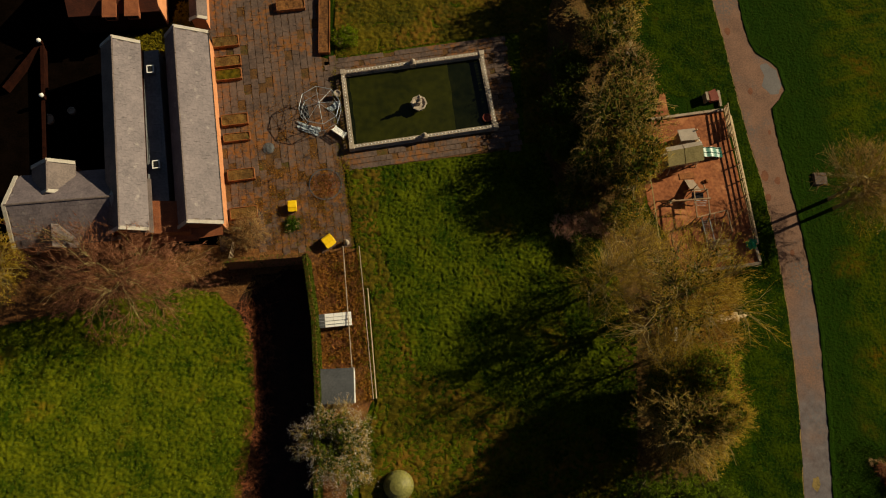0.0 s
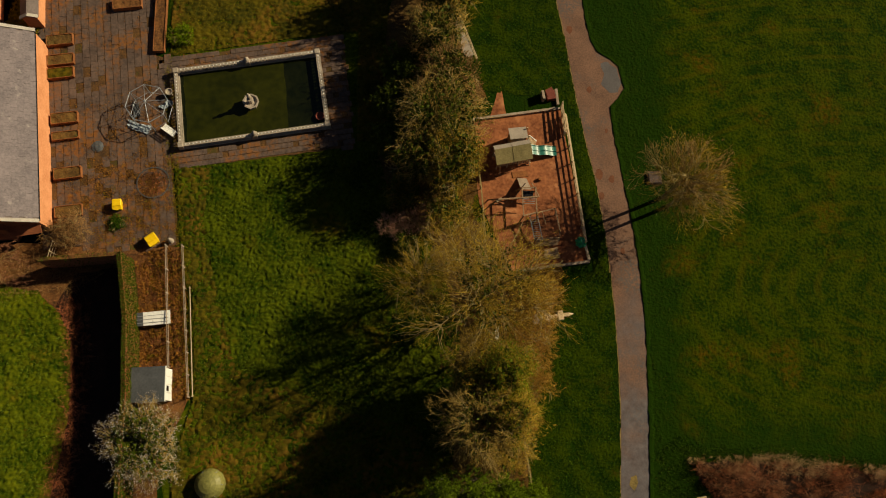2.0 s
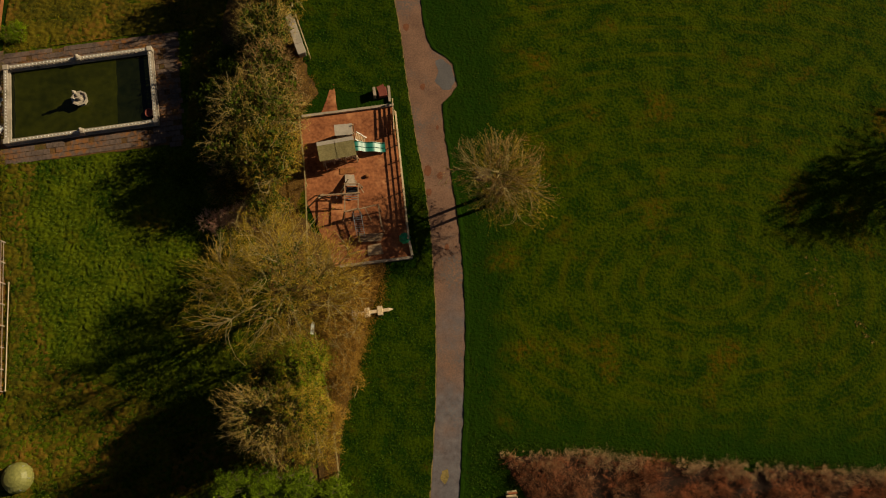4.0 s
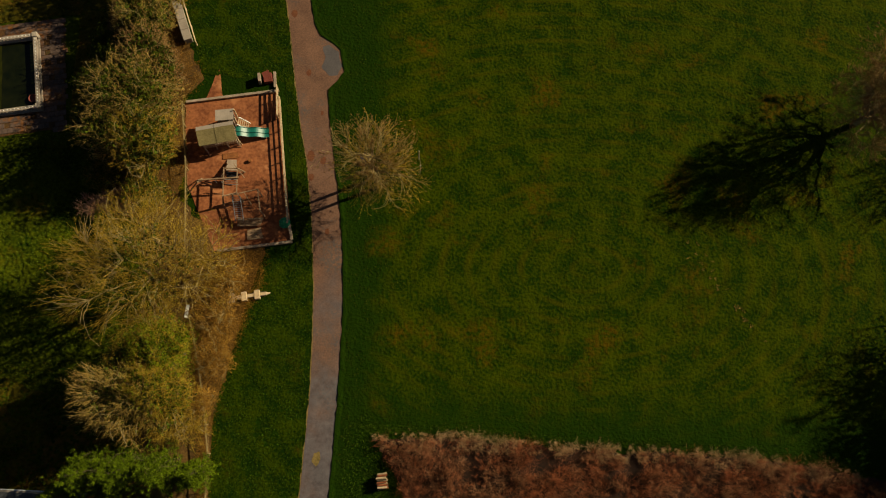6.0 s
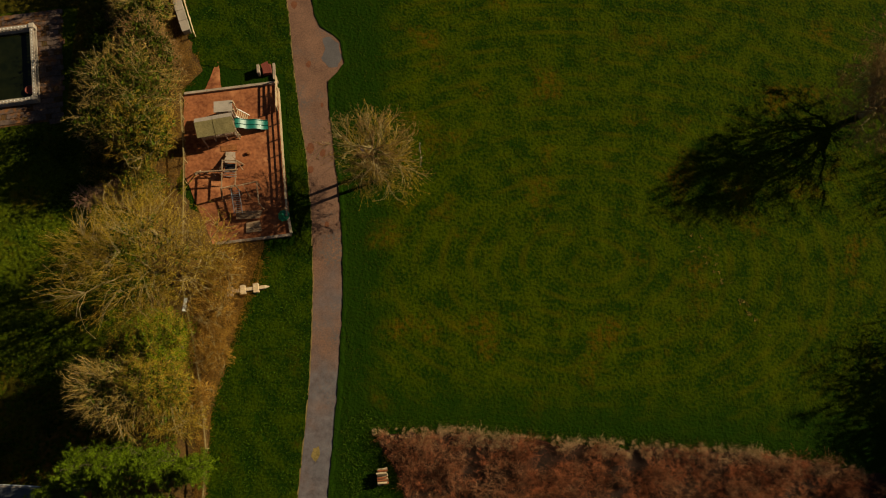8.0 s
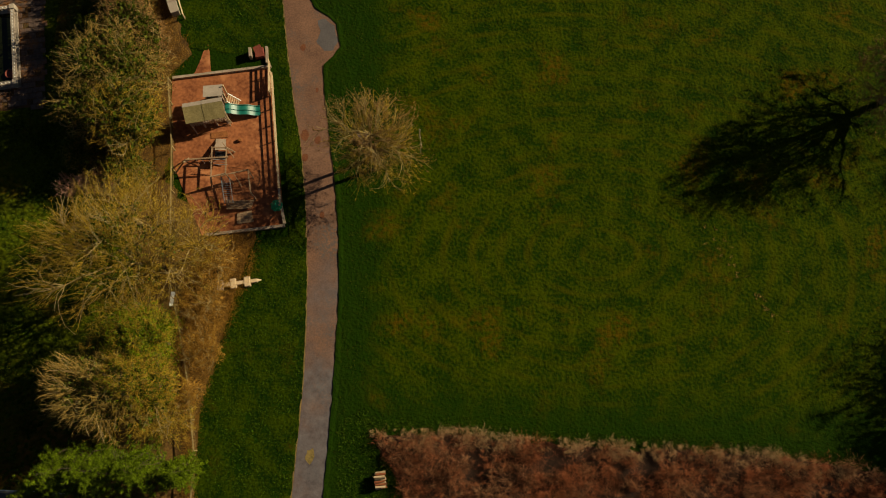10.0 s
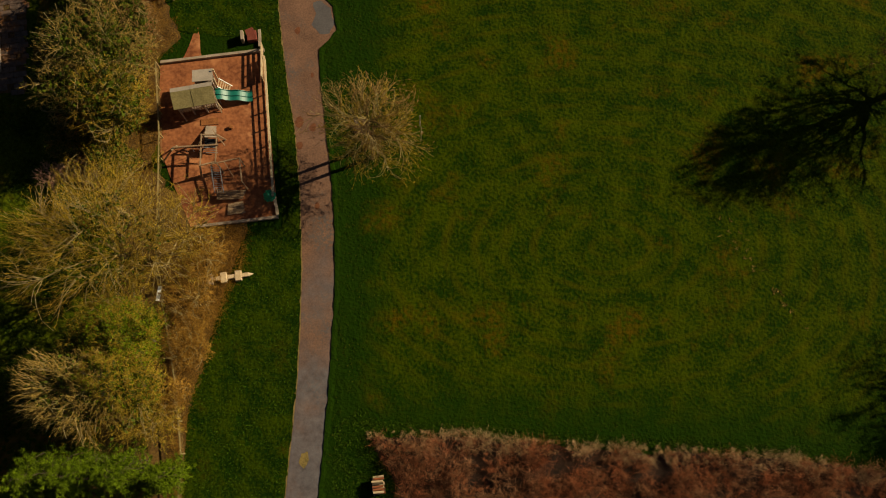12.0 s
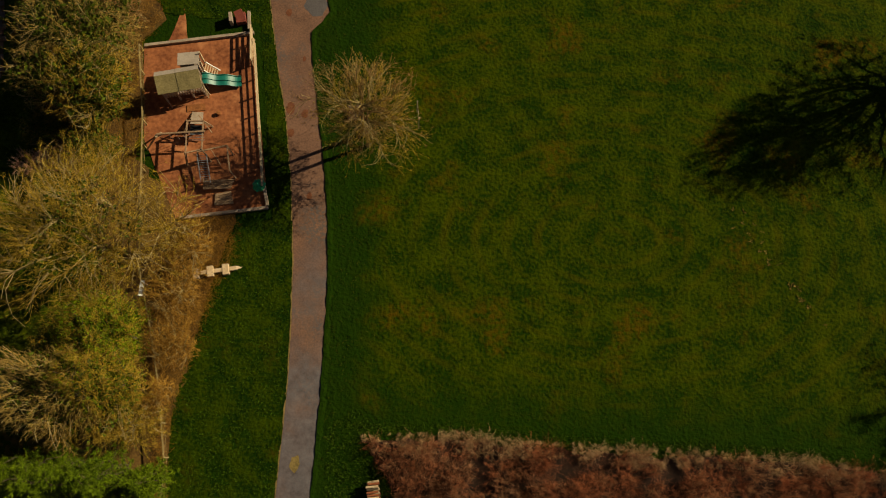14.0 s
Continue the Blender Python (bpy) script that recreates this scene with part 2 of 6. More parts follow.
BLOSSOM = material("pale_blossom", (0.34, 0.29, 0.25), (0.74, 0.67, 0.62), 0.6, 0.8, 4, 0, island=True, spec=0.06)
CLEAR = material("milky_plastic", (0.12, 0.12, 0.035), (0.22, 0.205, 0.06), 1.0, 0.5, 6, 0.05)


# ---- mesh helpers ----
def mesh_np(name, verts, faces):
    """A mesh from arrays of places and of faces with one count of corners."""
    me = bpy.data.meshes.new(name)
    v, f = np.asarray(verts, np.float32).reshape(-1, 3), np.asarray(faces, np.int32)
    n, k = f.shape
    me.vertices.add(len(v))
    me.vertices.foreach_set("co", v.ravel())
    me.loops.add(n * k)
    me.loops.foreach_set("vertex_index", f.ravel())
    me.polygons.add(n)
    me.polygons.foreach_set("loop_start", np.arange(n, dtype=np.int32) * k)
    me.update(calc_edges=True)
    return me


def thing(name, label, category, x=0, y=0, z=0, turn=0, group="", kind=""):
    ob = new(name)
    ob.matrix_basis = pose(x, y, z, 0, 0, turn)
    ob.empty_display_size = 0.3
    return tagged(ob, label, category, group, kind)


def place_mesh(name, me, mat, parent=None, label=""):
    me.materials.clear()
    me.materials.append(mat)
    ob = new(name, me)
    ob.parent = parent
    return tagged(ob, label) if label else ob


def part(name, bm, mat, parent=None, label=""):
    me = bpy.data.meshes.new(name)
    bmesh.ops.recalc_face_normals(bm, faces=bm.faces)
    bm.to_mesh(me)
    bm.free()
    return place_mesh(name, me, mat, parent, label)


def box(bm, x, y, z, sx, sy, sz, turn=0.0, bevel=0.0, tilt=(0, 0)):
    """A box round (x, y) that stands on z; turn about z and tilt in degrees."""
    m = pose(x, y, z + sz / 2, tilt[0], tilt[1], turn) @ Matrix.Diagonal((sx, sy, sz, 1))
    got = bmesh.ops.create_cube(bm, size=1, matrix=m)
    if bevel:
        edges = {e for v in got["verts"] for e in v.link_edges}
        bmesh.ops.bevel(bm, geom=list(edges), offset=bevel, segments=1, affect="EDGES")
    return bm


def bar(bm, a, b, r, sides=6, r2=None):
    """A round bar from a to b."""
    a, b = Vector(a), Vector(b)
    m = Matrix.Translation((a + b) / 2) @ (b - a).to_track_quat("Z", "Y").to_matrix().to_4x4()
    bmesh.ops.create_cone(bm, cap_ends=True, segments=sides, radius1=r, radius2=r if r2 is None else r2, depth=(b - a).length, matrix=m)
    return bm


def beam(bm, a, b, w, h):
    """A squared beam from a to b."""
    a, b = Vector(a), Vector(b)
    d = b - a
    m = Matrix.Translation((a + b) / 2) @ d.to_track_quat("X", "Z").to_matrix().to_4x4() @ Matrix.Diagonal((d.length, w, h, 1))
    bmesh.ops.create_cube(bm, size=1, matrix=m)
    return bm


def lathe(bm, profile, sides=16, x=0, y=0):
    rings = [[bm.verts.new((x + r * math.cos(2 * math.pi * k / sides), y + r * math.sin(2 * math.pi * k / sides), z)) for k in range(sides)] for r, z in profile]
    for a, b in zip(rings, rings[1:]):
        for k in range(sides):
            bm.faces.new((a[k], a[(k + 1) % sides], b[(k + 1) % sides], b[k]))
    bm.faces.new(rings[0])
    bm.faces.new(rings[-1])
    return bm


def prism(bm, corners, z0, z1):
    low, high = [bm.verts.new((x, y, z0)) for x, y in corners], [bm.verts.new((x, y, z1)) for x, y in corners]
    bm.faces.new(low)
    bm.faces.new(high)
    n = len(corners)
    for k in range(n):
        bm.faces.new((low[k], low[(k + 1) % n], high[(k + 1) % n], high[k]))
    return bm


def slab_of(bm, corners, thick):
    """A plate from corners in space, with its thickness downwards."""
    top, low = [bm.verts.new(c) for c in corners], [bm.verts.new((c[0], c[1], c[2] - thick)) for c in corners]
    bm.faces.new(top)
    bm.faces.new(low)
    n = len(corners)
    for k in range(n):
        bm.faces.new((low[k], low[(k + 1) % n], top[(k + 1) % n], top[k]))
    return bm


def ragged(corners, step=0.35, jag=0.15, seed=0):
    """The outline through corners, walked in short steps that waver."""
    out = []
    for k, (x0, y0) in enumerate(corners):
        x1, y1 = corners[(k + 1) % len(corners)]
        d = math.hypot(x1 - x0, y1 - y0)
        n = max(1, int(d / step))
        for j in range(n):
            u = j / n
            x, y = x0 + (x1 - x0) * u, y0 + (y1 - y0) * u
            w = noise.noise((x * 0.8, y * 0.8, seed)) * jag + noise.noise((x * 3.1, y * 3.1, seed + 5)) * jag * 0.6
            out.append((x - (y1 - y0) / d * w, y + (x1 - x0) / d * w))
    return out


def sheet(name, corners, z, mat, label, category, jag=0.15, step=0.35, lift=0.05, kind="structure"):
    bm = prism(bmesh.new(), ragged(corners, step, jag, len(name)) if jag else corners, z - lift, z)
    bmesh.ops.triangulate(bm, faces=[f for f in bm.faces if len(f.verts) > 4])
    ob = part(name, bm, mat)
    return tagged(ob, label, category, kind=kind)


def inside(px, py, corners):
    hit = np.zeros(len(px), bool)
    for (x0, y0), (x1, y1) in zip(corners, corners[1:] + corners[:1]):
        cross = (y0 > py) != (y1 > py)
        hit ^= cross & (px < (x1 - x0) * (py - y0) / ((y1 - y0) if y1 != y0 else 1e-9) + x0)
    return hit


def tufts(name, corners, per_m2, height, mat, label, category, seed, blades=4, spread=0.14, holes=(), clump=0.0, width=0.03, spots=None, straight=False):
    """Grass as many bent blades in tufts over a piece of the plan."""
    rng = np.random.default_rng(seed)
    xs, ys = [c[0] for c in corners], [c[1] for c in corners]
    n = int((max(xs) - min(xs)) * (max(ys) - min(ys)) * per_m2)
    px, py = rng.uniform(min(xs), max(xs), n), rng.uniform(min(ys), max(ys), n)
    keep = inside(px, py, corners)
    for h in holes:
        keep &= ~inside(px, py, h)
    if clump:
        wave = np.sin(px * 1.7 + np.sin(py * 1.3) * 1.5) * np.sin(py * 1.9 + np.sin(px * 0.9) * 1.7)
        keep &= rng.random(n) < 1 - clump + clump * (wave > -0.1)
    px, py = px[keep], py[keep]
    if spots is not None:
        px, py = spots[:, 0], spots[:, 1]
    n = len(px)
    px, py = np.repeat(px, blades), np.repeat(py, blades)
    size = np.repeat(rng.uniform(0.55, 1.3, n), blades) * rng.uniform(0.7, 1.1, n * blades) * height
    turn = rng.uniform(0, 2 * math.pi, n * blades)
    lean = rng.uniform(0.5, 1.5, n * blades) * spread
    dx, dy = np.cos(turn), np.sin(turn)
    base = np.stack([px + dx * 0.03, py + dy * 0.03, np.full_like(px, 0.02)], 1)
    side = np.stack([-dy, dx, np.zeros_like(dx)], 1) * (width * size / height)[:, None]
    if straight:
        v = np.stack([base - side, base + side, base + np.stack([dx * lean, dy * lean, size], 1)], 1).reshape(-1, 3)
        return tagged(place_mesh(name, mesh_np(name, v, np.arange(len(v)).reshape(-1, 3)), mat), label, category, kind="stuff")
    mid = base + np.stack([dx * lean * 0.35, dy * lean * 0.35, size * 0.65], 1)
    tip = base + np.stack([dx * lean, dy * lean, size], 1)
    v = np.stack([base - side, base + side, mid + side * 0.8, tip, mid - side * 0.8], 1).reshape(-1, 3)
    k = np.arange(n * blades)[:, None] * 5
    f = np.concatenate([k + np.array([[0, 1, 2]]), k + np.array([[0, 2, 4]]), k + np.array([[4, 2, 3]])])
    return tagged(place_mesh(name, mesh_np(name, v, f), mat), label, category, kind="stuff")


def lattice(x, y, wave, seed):
    """Smooth value noise, -1 to 1, for arrays."""
    table = np.random.default_rng(seed).uniform(-1, 1, (257, 257))
    u, v = x / wave, y / wave
    i, j = np.floor(u).astype(int), np.floor(v).astype(int)
    a, b = u - i, v - j
    a, b = a * a * (3 - 2 * a), b * b * (3 - 2 * b)
    i, j = i % 256, j % 256
    return (table[i, j] * (1 - a) + table[i + 1, j] * a) * (1 - b) + (table[i, j + 1] * (1 - a) + table[i + 1, j + 1] * a) * b


def turf(name, corners, cell, rise, mat, label, category, seed, holes=(), z=0.02, stretch=1.0, tussock=0.0):
    """Uneven turf: a fine sheet that swells in humps and hollows."""
    xs, ys = [c[0] for c in corners], [c[1] for c in corners]
    gx, gy = np.arange(min(xs), max(xs) + cell, cell), np.arange(min(ys), max(ys) + cell, cell)
    x, y = np.meshgrid(gx, gy, indexing="ij")
    wx = x + lattice(x, y, 1.1, seed + 7) * 0.4
    h = lattice(wx, y * stretch, 0.85, seed) * 0.35 + (0.4 - np.abs(lattice(wx, y * stretch, 0.5, seed + 1))) * 0.8 + lattice(x, y, 0.26, seed + 2) * 0.34 + lattice(x, y, 3.1, seed + 3) * 0.22
    if tussock:
        # rounded tussocks, each round a point of its own
        jx, jy = np.random.default_rng(seed + 5).random((2, 257, 257))
        u, w = (wx + lattice(x, y, 0.5, seed + 8) * 0.12) / tussock, (y + lattice(x, y, 0.5, seed + 9) * 0.12) / (tussock * 0.85)
        i, j = np.floor(u).astype(int), np.floor(w).astype(int)
        d = np.full(x.shape, 9.0)
        for a in (-1, 0, 1):
            for b in (-1, 0, 1):
                d = np.minimum(d, np.hypot(i + a + jx[(i + a) % 256, (j + b) % 256] - u, j + b + jy[(i + a) % 256, (j + b) % 256] - w))
        h = np.maximum(0, 1 - (d / 0.8) ** 2) * 1.4 - 0.75 + h * 0.8
    v = np.stack([x, y, z + rise * (h + 0.4)], -1).reshape(-1, 3)
    n, m = x.shape
    idx = np.arange(n * m).reshape(n, m)
    f = np.stack([idx[:-1, :-1], idx[1:, :-1], idx[1:, 1:], idx[:-1, 1:]], -1).reshape(-1, 4)
    mx, my = x[:-1, :-1].ravel() + cell / 2, y[:-1, :-1].ravel() + cell / 2
    keep = inside(mx, my, corners)
    for hole in holes:
        keep &= ~inside(mx, my, hole)
    f = f[keep]
    used, inv = np.unique(f, return_inverse=True)
    me = mesh_np(name, v[used], inv.reshape(-1, 4))
    me.polygons.foreach_set("use_smooth", np.ones(len(me.polygons), bool))
    return tagged(place_mesh(name, me, mat), label, category, kind="structure")


# ---- trees ----
def unit(v):
    return v / np.maximum(np.linalg.norm(v, axis=-1, keepdims=True), 1e-9)


def tubes(paths, radii, sides):
    """Tapered tubes along many polylines: paths (n, k, 3), radii (n, k)."""
    n, k, _ = paths.shape
    d = unit(np.gradient(paths, axis=1))
    ref = np.where(np.abs(d[..., 2:3]) > 0.9, np.array([1.0, 0, 0]), np.array([0, 0, 1.0]))
    a = unit(np.cross(d, ref))
    b = np.cross(d, a)
    ang = np.arange(sides) * 2 * math.pi / sides
    ring = paths[:, :, None] + radii[:, :, None, None] * (a[:, :, None] * np.cos(ang)[:, None] + b[:, :, None] * np.sin(ang)[:, None])
    idx = np.arange(n * k * sides).reshape(n, k, sides)
    nxt = np.roll(idx, -1, axis=2)
    f = np.stack([idx[:, :-1], nxt[:, :-1], nxt[:, 1:], idx[:, 1:]], -1).reshape(-1, 4)
    return ring.reshape(-1, 3), f


def spikes(lines, r):
    """Fine twigs that end in a point."""
    d = unit(lines[:, 1] - lines[:, 0])
    a = unit(np.cross(d, np.array([0.31, 0.52, 0.8])))
    b = np.cross(d, a)
    v = np.stack([lines[:, 0] + a * r, lines[:, 0] - a * r * 0.5 + b * r, lines[:, 0] - a * r * 0.5 - b * r, lines[:, 1]], 1).reshape(-1, 3)
    k = np.arange(len(lines))[:, None] * 4
    return v, np.concatenate([k + np.array([[0, 1, 3]]), k + np.array([[1, 2, 3]]), k + np.array([[2, 0, 3]])])


def arc(rng, a, lead, b, points, wobble):
    """Bent lines from a, setting off along lead, to b."""
    u = np.linspace(0, 1, points)[None, :, None]
    span = np.linalg.norm(b - a, axis=1)[:, None]
    c = a + unit(lead) * span * 0.5
    line = a[:, None] * (1 - u) ** 2 + c[:, None] * 2 * u * (1 - u) + b[:, None] * u ** 2
    jolt = rng.normal(0, 1, line.shape) * span[:, :, None] * wobble
    jolt[:, 0] = 0
    return line + jolt


def reach_for(rng, targets, parents, points, wobble, first):
    """Each target is joined to the nearest point of the parent branches, from the trunk's side."""
    nodes = parents[:, first:].reshape(-1, 3)
    lead = np.gradient(parents, axis=1)[:, first:].reshape(-1, 3)
    best = np.empty(len(targets), int)
    far = np.linalg.norm(nodes * np.array([1, 1, 0.6]), axis=1)
    for k in range(0, len(targets), 400):
        t = targets[k:k + 400]
        d = np.linalg.norm(t[:, None] - nodes[None], axis=2)
        out = np.linalg.norm(t * np.array([1, 1, 0.6]), axis=1)
        d = d + 1.5 * np.maximum(0, far[None] - out[:, None] * 0.82)
        best[k:k + 400] = d.argmin(1)
    a = nodes[best]
    return arc(rng, a, unit(lead[best]) + unit(targets - a) * 0.7, targets, points, wobble)


def grow(name, x, y, height, radius, label, seed, bark, twig, leaf=None, trunk=0.25, limbs=9, density=1.0, leaves=0, leaf_size=0.12, twig_r=0.01, hairs=5, ivy=0, category="tree", group="", crown_base=0.3, cone=0.0, tip=0.09, slim=0.5, offset=(0, 0), sprays=0, ivy_size=0.11, squash=1.0, fork=None, core=0):
    """A tree: a tapered trunk, limbs that carry their branches, and fine twigs that fill the crown, with leaves or buds on them."""
    rng = np.random.default_rng(seed)
    root = thing(name, label, category, x, y, group=group)
    waves = rng.uniform(0, 6.28, 5)

    def in_crown(n, power, even=False):
        ang = np.arange(n) * 2.39996 + rng.normal(0, 0.25, n) if even else rng.uniform(0, 2 * math.pi, n)
        sz = rng.uniform(-0.75 if even else -1, 0.95, n)
        rim = 1 + 0.13 * np.sin(2 * ang + waves[0]) + 0.12 * np.sin(3 * ang + waves[1] + sz) + 0.1 * np.sin(5 * ang + waves[2] + 2 * sz) + 0.08 * np.sin(9 * ang + waves[3])
        flat = np.sqrt(1 - sz ** 2) * (1 + 0.1 * np.sin(sz * 5 + waves[4]))
        q = rng.random(n) ** power
        up = (sz * q + 1) / 2
        flat = flat * (1 - cone * up)
        r = radius * rim * flat * q
        return np.stack([r * np.cos(ang) + offset[0] * up, r * np.sin(ang) * squash + offset[1] * up, height * (crown_base + (1 - crown_base) * up)], 1)

    t = np.linspace(0, 1, 8)[:, None]
    top = height * (crown_base + (1 - crown_base) * (0.5 + 0.45 * cone))
    stem = np.concatenate([t * offset[0] * 0.4 + rng.normal(0, 0.007, (8, 1)) * height * t, t * offset[1] * 0.4 + rng.normal(0, 0.007, (8, 1)) * height * t, t * top], 1)[None]
    goal = in_crown(limbs, 0.25, True) * np.array([0.74, 0.74, 0.95])
    lift = np.clip((goal[:, 2] / height - 0.15) * 0.9 * rng.uniform(0.55, 0.95, limbs), crown_base * 0.45, 0.9) * height
    z = np.minimum(lift, top * 0.97)
    if fork:
        z = np.minimum(fork * height * rng.uniform(0.95, 1.5, limbs), top * 0.97)
    start = np.stack([np.interp(z, stem[0, :, 2], stem[0, :, k]) for k in range(2)] + [z], 1)
    limb = arc(rng, start, unit((goal - start) * np.array([1, 1, 0])) + np.array([0, 0, 0.8 - 0.5 * cone]), goal, 7, 0.03)
    density *= 0.86
    n_branch = int(limbs * 9 * density)
    branch = reach_for(rng, in_crown(n_branch, 0.38), limb, 6, 0.025, 1)
    fine = reach_for(rng, in_crown(int(n_branch * 7 * density), 0.42), branch, 3, 0.05, 1)
    base = np.concatenate([fine[:, 1:].reshape(-1, 3)])
    way = np.gradient(fine, axis=1)[:, 1:].reshape(-1, 3)
    pick = rng.integers(0, len(base), len(fine) * hairs)
    d = unit(unit(way[pick]) + rng.normal(0, 0.4, (len(pick), 3)) + np.array([0, 0, 0.12]))
    size = height ** 0.6 * tip * 2.2 * rng.uniform(0.5, 1.3, len(pick))[:, None]
    hair = np.stack([base[pick], base[pick] + d * size], 1)
    hair[..., 2] = np.maximum(hair[..., 2], 0.03)
    taper = lambda p, a, b: np.broadcast_to(np.linspace(a, b, p.shape[1]), p.shape[:2])
    v, f = tubes(stem, taper(stem, trunk, trunk * 0.4), 9)
    place_mesh("trunk", mesh_np("trunk", v, f), bark, root)
    for k in range(limbs):
        v, f = tubes(limb[k:k + 1], taper(limb[k:k + 1], trunk * 0.4, trunk * 0.1), 6)
        place_mesh("limb", mesh_np("limb", v, f), bark, root)
    v, f = tubes(branch, taper(branch, max(trunk * 0.15, twig_r * 2.2), twig_r * 1.4), 4)
    tagged(place_mesh("branch_mass", mesh_np("branch_mass", v, f), bark, root), kind="stuff")
    v, f = tubes(fine, taper(fine, twig_r * 1.5, twig_r * 0.8), 3)
    v2, f2 = spikes(hair, twig_r)
    crown = place_mesh("crown", mesh_np("crown", np.concatenate([v, v2]), np.concatenate([f[:, [0, 1, 2]], f[:, [0, 2, 3]], f2 + len(v)])), twig, root)
    tagged(crown, kind="stuff")
    if sprays:
        # fans of slim needles round points of the twigs
        ends = hair[:, 1:].reshape(-1, 3)
        c = np.repeat(ends[rng.integers(0, len(ends), leaves // sprays)], sprays, 0)
        out = unit(np.repeat(rng.normal(0, 0.5, (leaves // sprays, 3)), sprays, 0) + unit(c * np.array([1, 1, 0.1])) * 0.5 + np.array([0, 0, 0.35]) + rng.normal(0, 0.75, c.shape))
        s = (leaf_size * rng.uniform(0.6, 1.4, len(c)))[:, None]
        w = unit(np.cross(out, rng.normal(0, 1, c.shape))) * s * slim
        v = np.stack([c, c + out * s + w, c + out * s * 2, c + out * s - w], 1).reshape(-1, 3)
        tagged(place_mesh("needle_mass", mesh_np("needle_mass", v, np.arange(len(c) * 4).reshape(-1, 4)), leaf, root), kind="stuff")
    elif leaves and leaf:
        ends = hair[:, 1:].reshape(-1, 3)
        c = ends[rng.integers(0, len(ends), leaves)] + rng.normal(0, leaf_size * 0.8, (leaves, 3))
        foliage(root, rng, c, leaf_size, leaf, "leaf_mass", slim)
    # big hidden leaves added so that the crown blocks more sun
    if core:
        foliage(root, rng, in_crown(core, 0.55) * np.array([0.8, 0.8, 0.93]), 0.19, LEAF, "inner_foliage")
    if ivy:
        src = np.concatenate([limb[:, :5].reshape(-1, 3), branch[:, :4].reshape(-1, 3), np.repeat(stem[0], 8, 0)])
        src = src[np.hypot(src[:, 0], src[:, 1]) < radius * (0.85 if ivy > 8000 else 0.6)]
        c = src[rng.integers(0, len(src), ivy)] + rng.normal(0, 0.35, (ivy, 3))
        c[:, 2] = np.maximum(c[:, 2], 0.1)
        foliage(root, rng, c, ivy_size, LEAF, "ivy")
    return root


def foliage(root, rng, c, size, mat, name, slim=0.55):
    n = len(c)
    a = unit(rng.normal(0, 1, (n, 3)) + np.array([0, 0, 0.4]))
    b = unit(np.cross(a, rng.normal(0, 1, (n, 3))))
    s = (size * rng.uniform(0.6, 1.3, n))[:, None]
    v = np.stack([c - a * s, c + b * s * slim, c + a * s, c - b * s * slim], 1).reshape(-1, 3)
    f = np.arange(n * 4).reshape(-1, 4)
    return tagged(place_mesh(name, mesh_np(name, v, f), mat, root), kind="stuff")


def thicket(name, corners, per_m2, height, mat, label, category, seed, length=1.0, radius=0.012, top=None, holes=()):
    """Dead stems and brambles: many arching canes over a piece of the plan."""
    rng = np.random.default_rng(seed)
    xs, ys = [c[0] for c in corners], [c[1] for c in corners]
    n = int((max(xs) - min(xs)) * (max(ys) - min(ys)) * per_m2)
    px, py = rng.uniform(min(xs), max(xs), n), rng.uniform(min(ys), max(ys), n)
    keep = inside(px, py, corners)
    for hx, hy, hr in holes:
        keep &= np.hypot(px - hx, py - hy) > hr
    px, py = px[keep], py[keep]
    n = len(px)
    hill = 0.5 + 0.5 * np.sin(px * 1.5 + np.sin(py * 1.7) * 1.6 + 0.3 * rng.normal(0, 1, n)) * np.sin(py * 2.1 + np.sin(px * 1.3) * 1.7)
    z = rng.uniform(0, 0.7, n) * height * hill
    d = unit(np.concatenate([rng.normal(0, 1, (n, 2)), rng.uniform(0.1, 0.9, (n, 1))], 1))
    p = [np.stack([px, py, z], 1)]
    for j in range(2):
        p.append(p[-1] + d * (length * rng.uniform(0.25, 0.65, n))[:, None])
        d = unit(d + rng.normal(0, 0.3, d.shape) - np.array([0, 0, 0.28]))
    path = np.stack(p, 1)
    path[..., 2] = np.maximum(path[..., 2], 0.02)
    v, f = tubes(path, np.broadcast_to(np.linspace(radius, radius * 0.5, 3), (n, 3)), 3)
    return tagged(place_mesh(name, mesh_np(name, v, f), mat), label, category, kind="stuff")


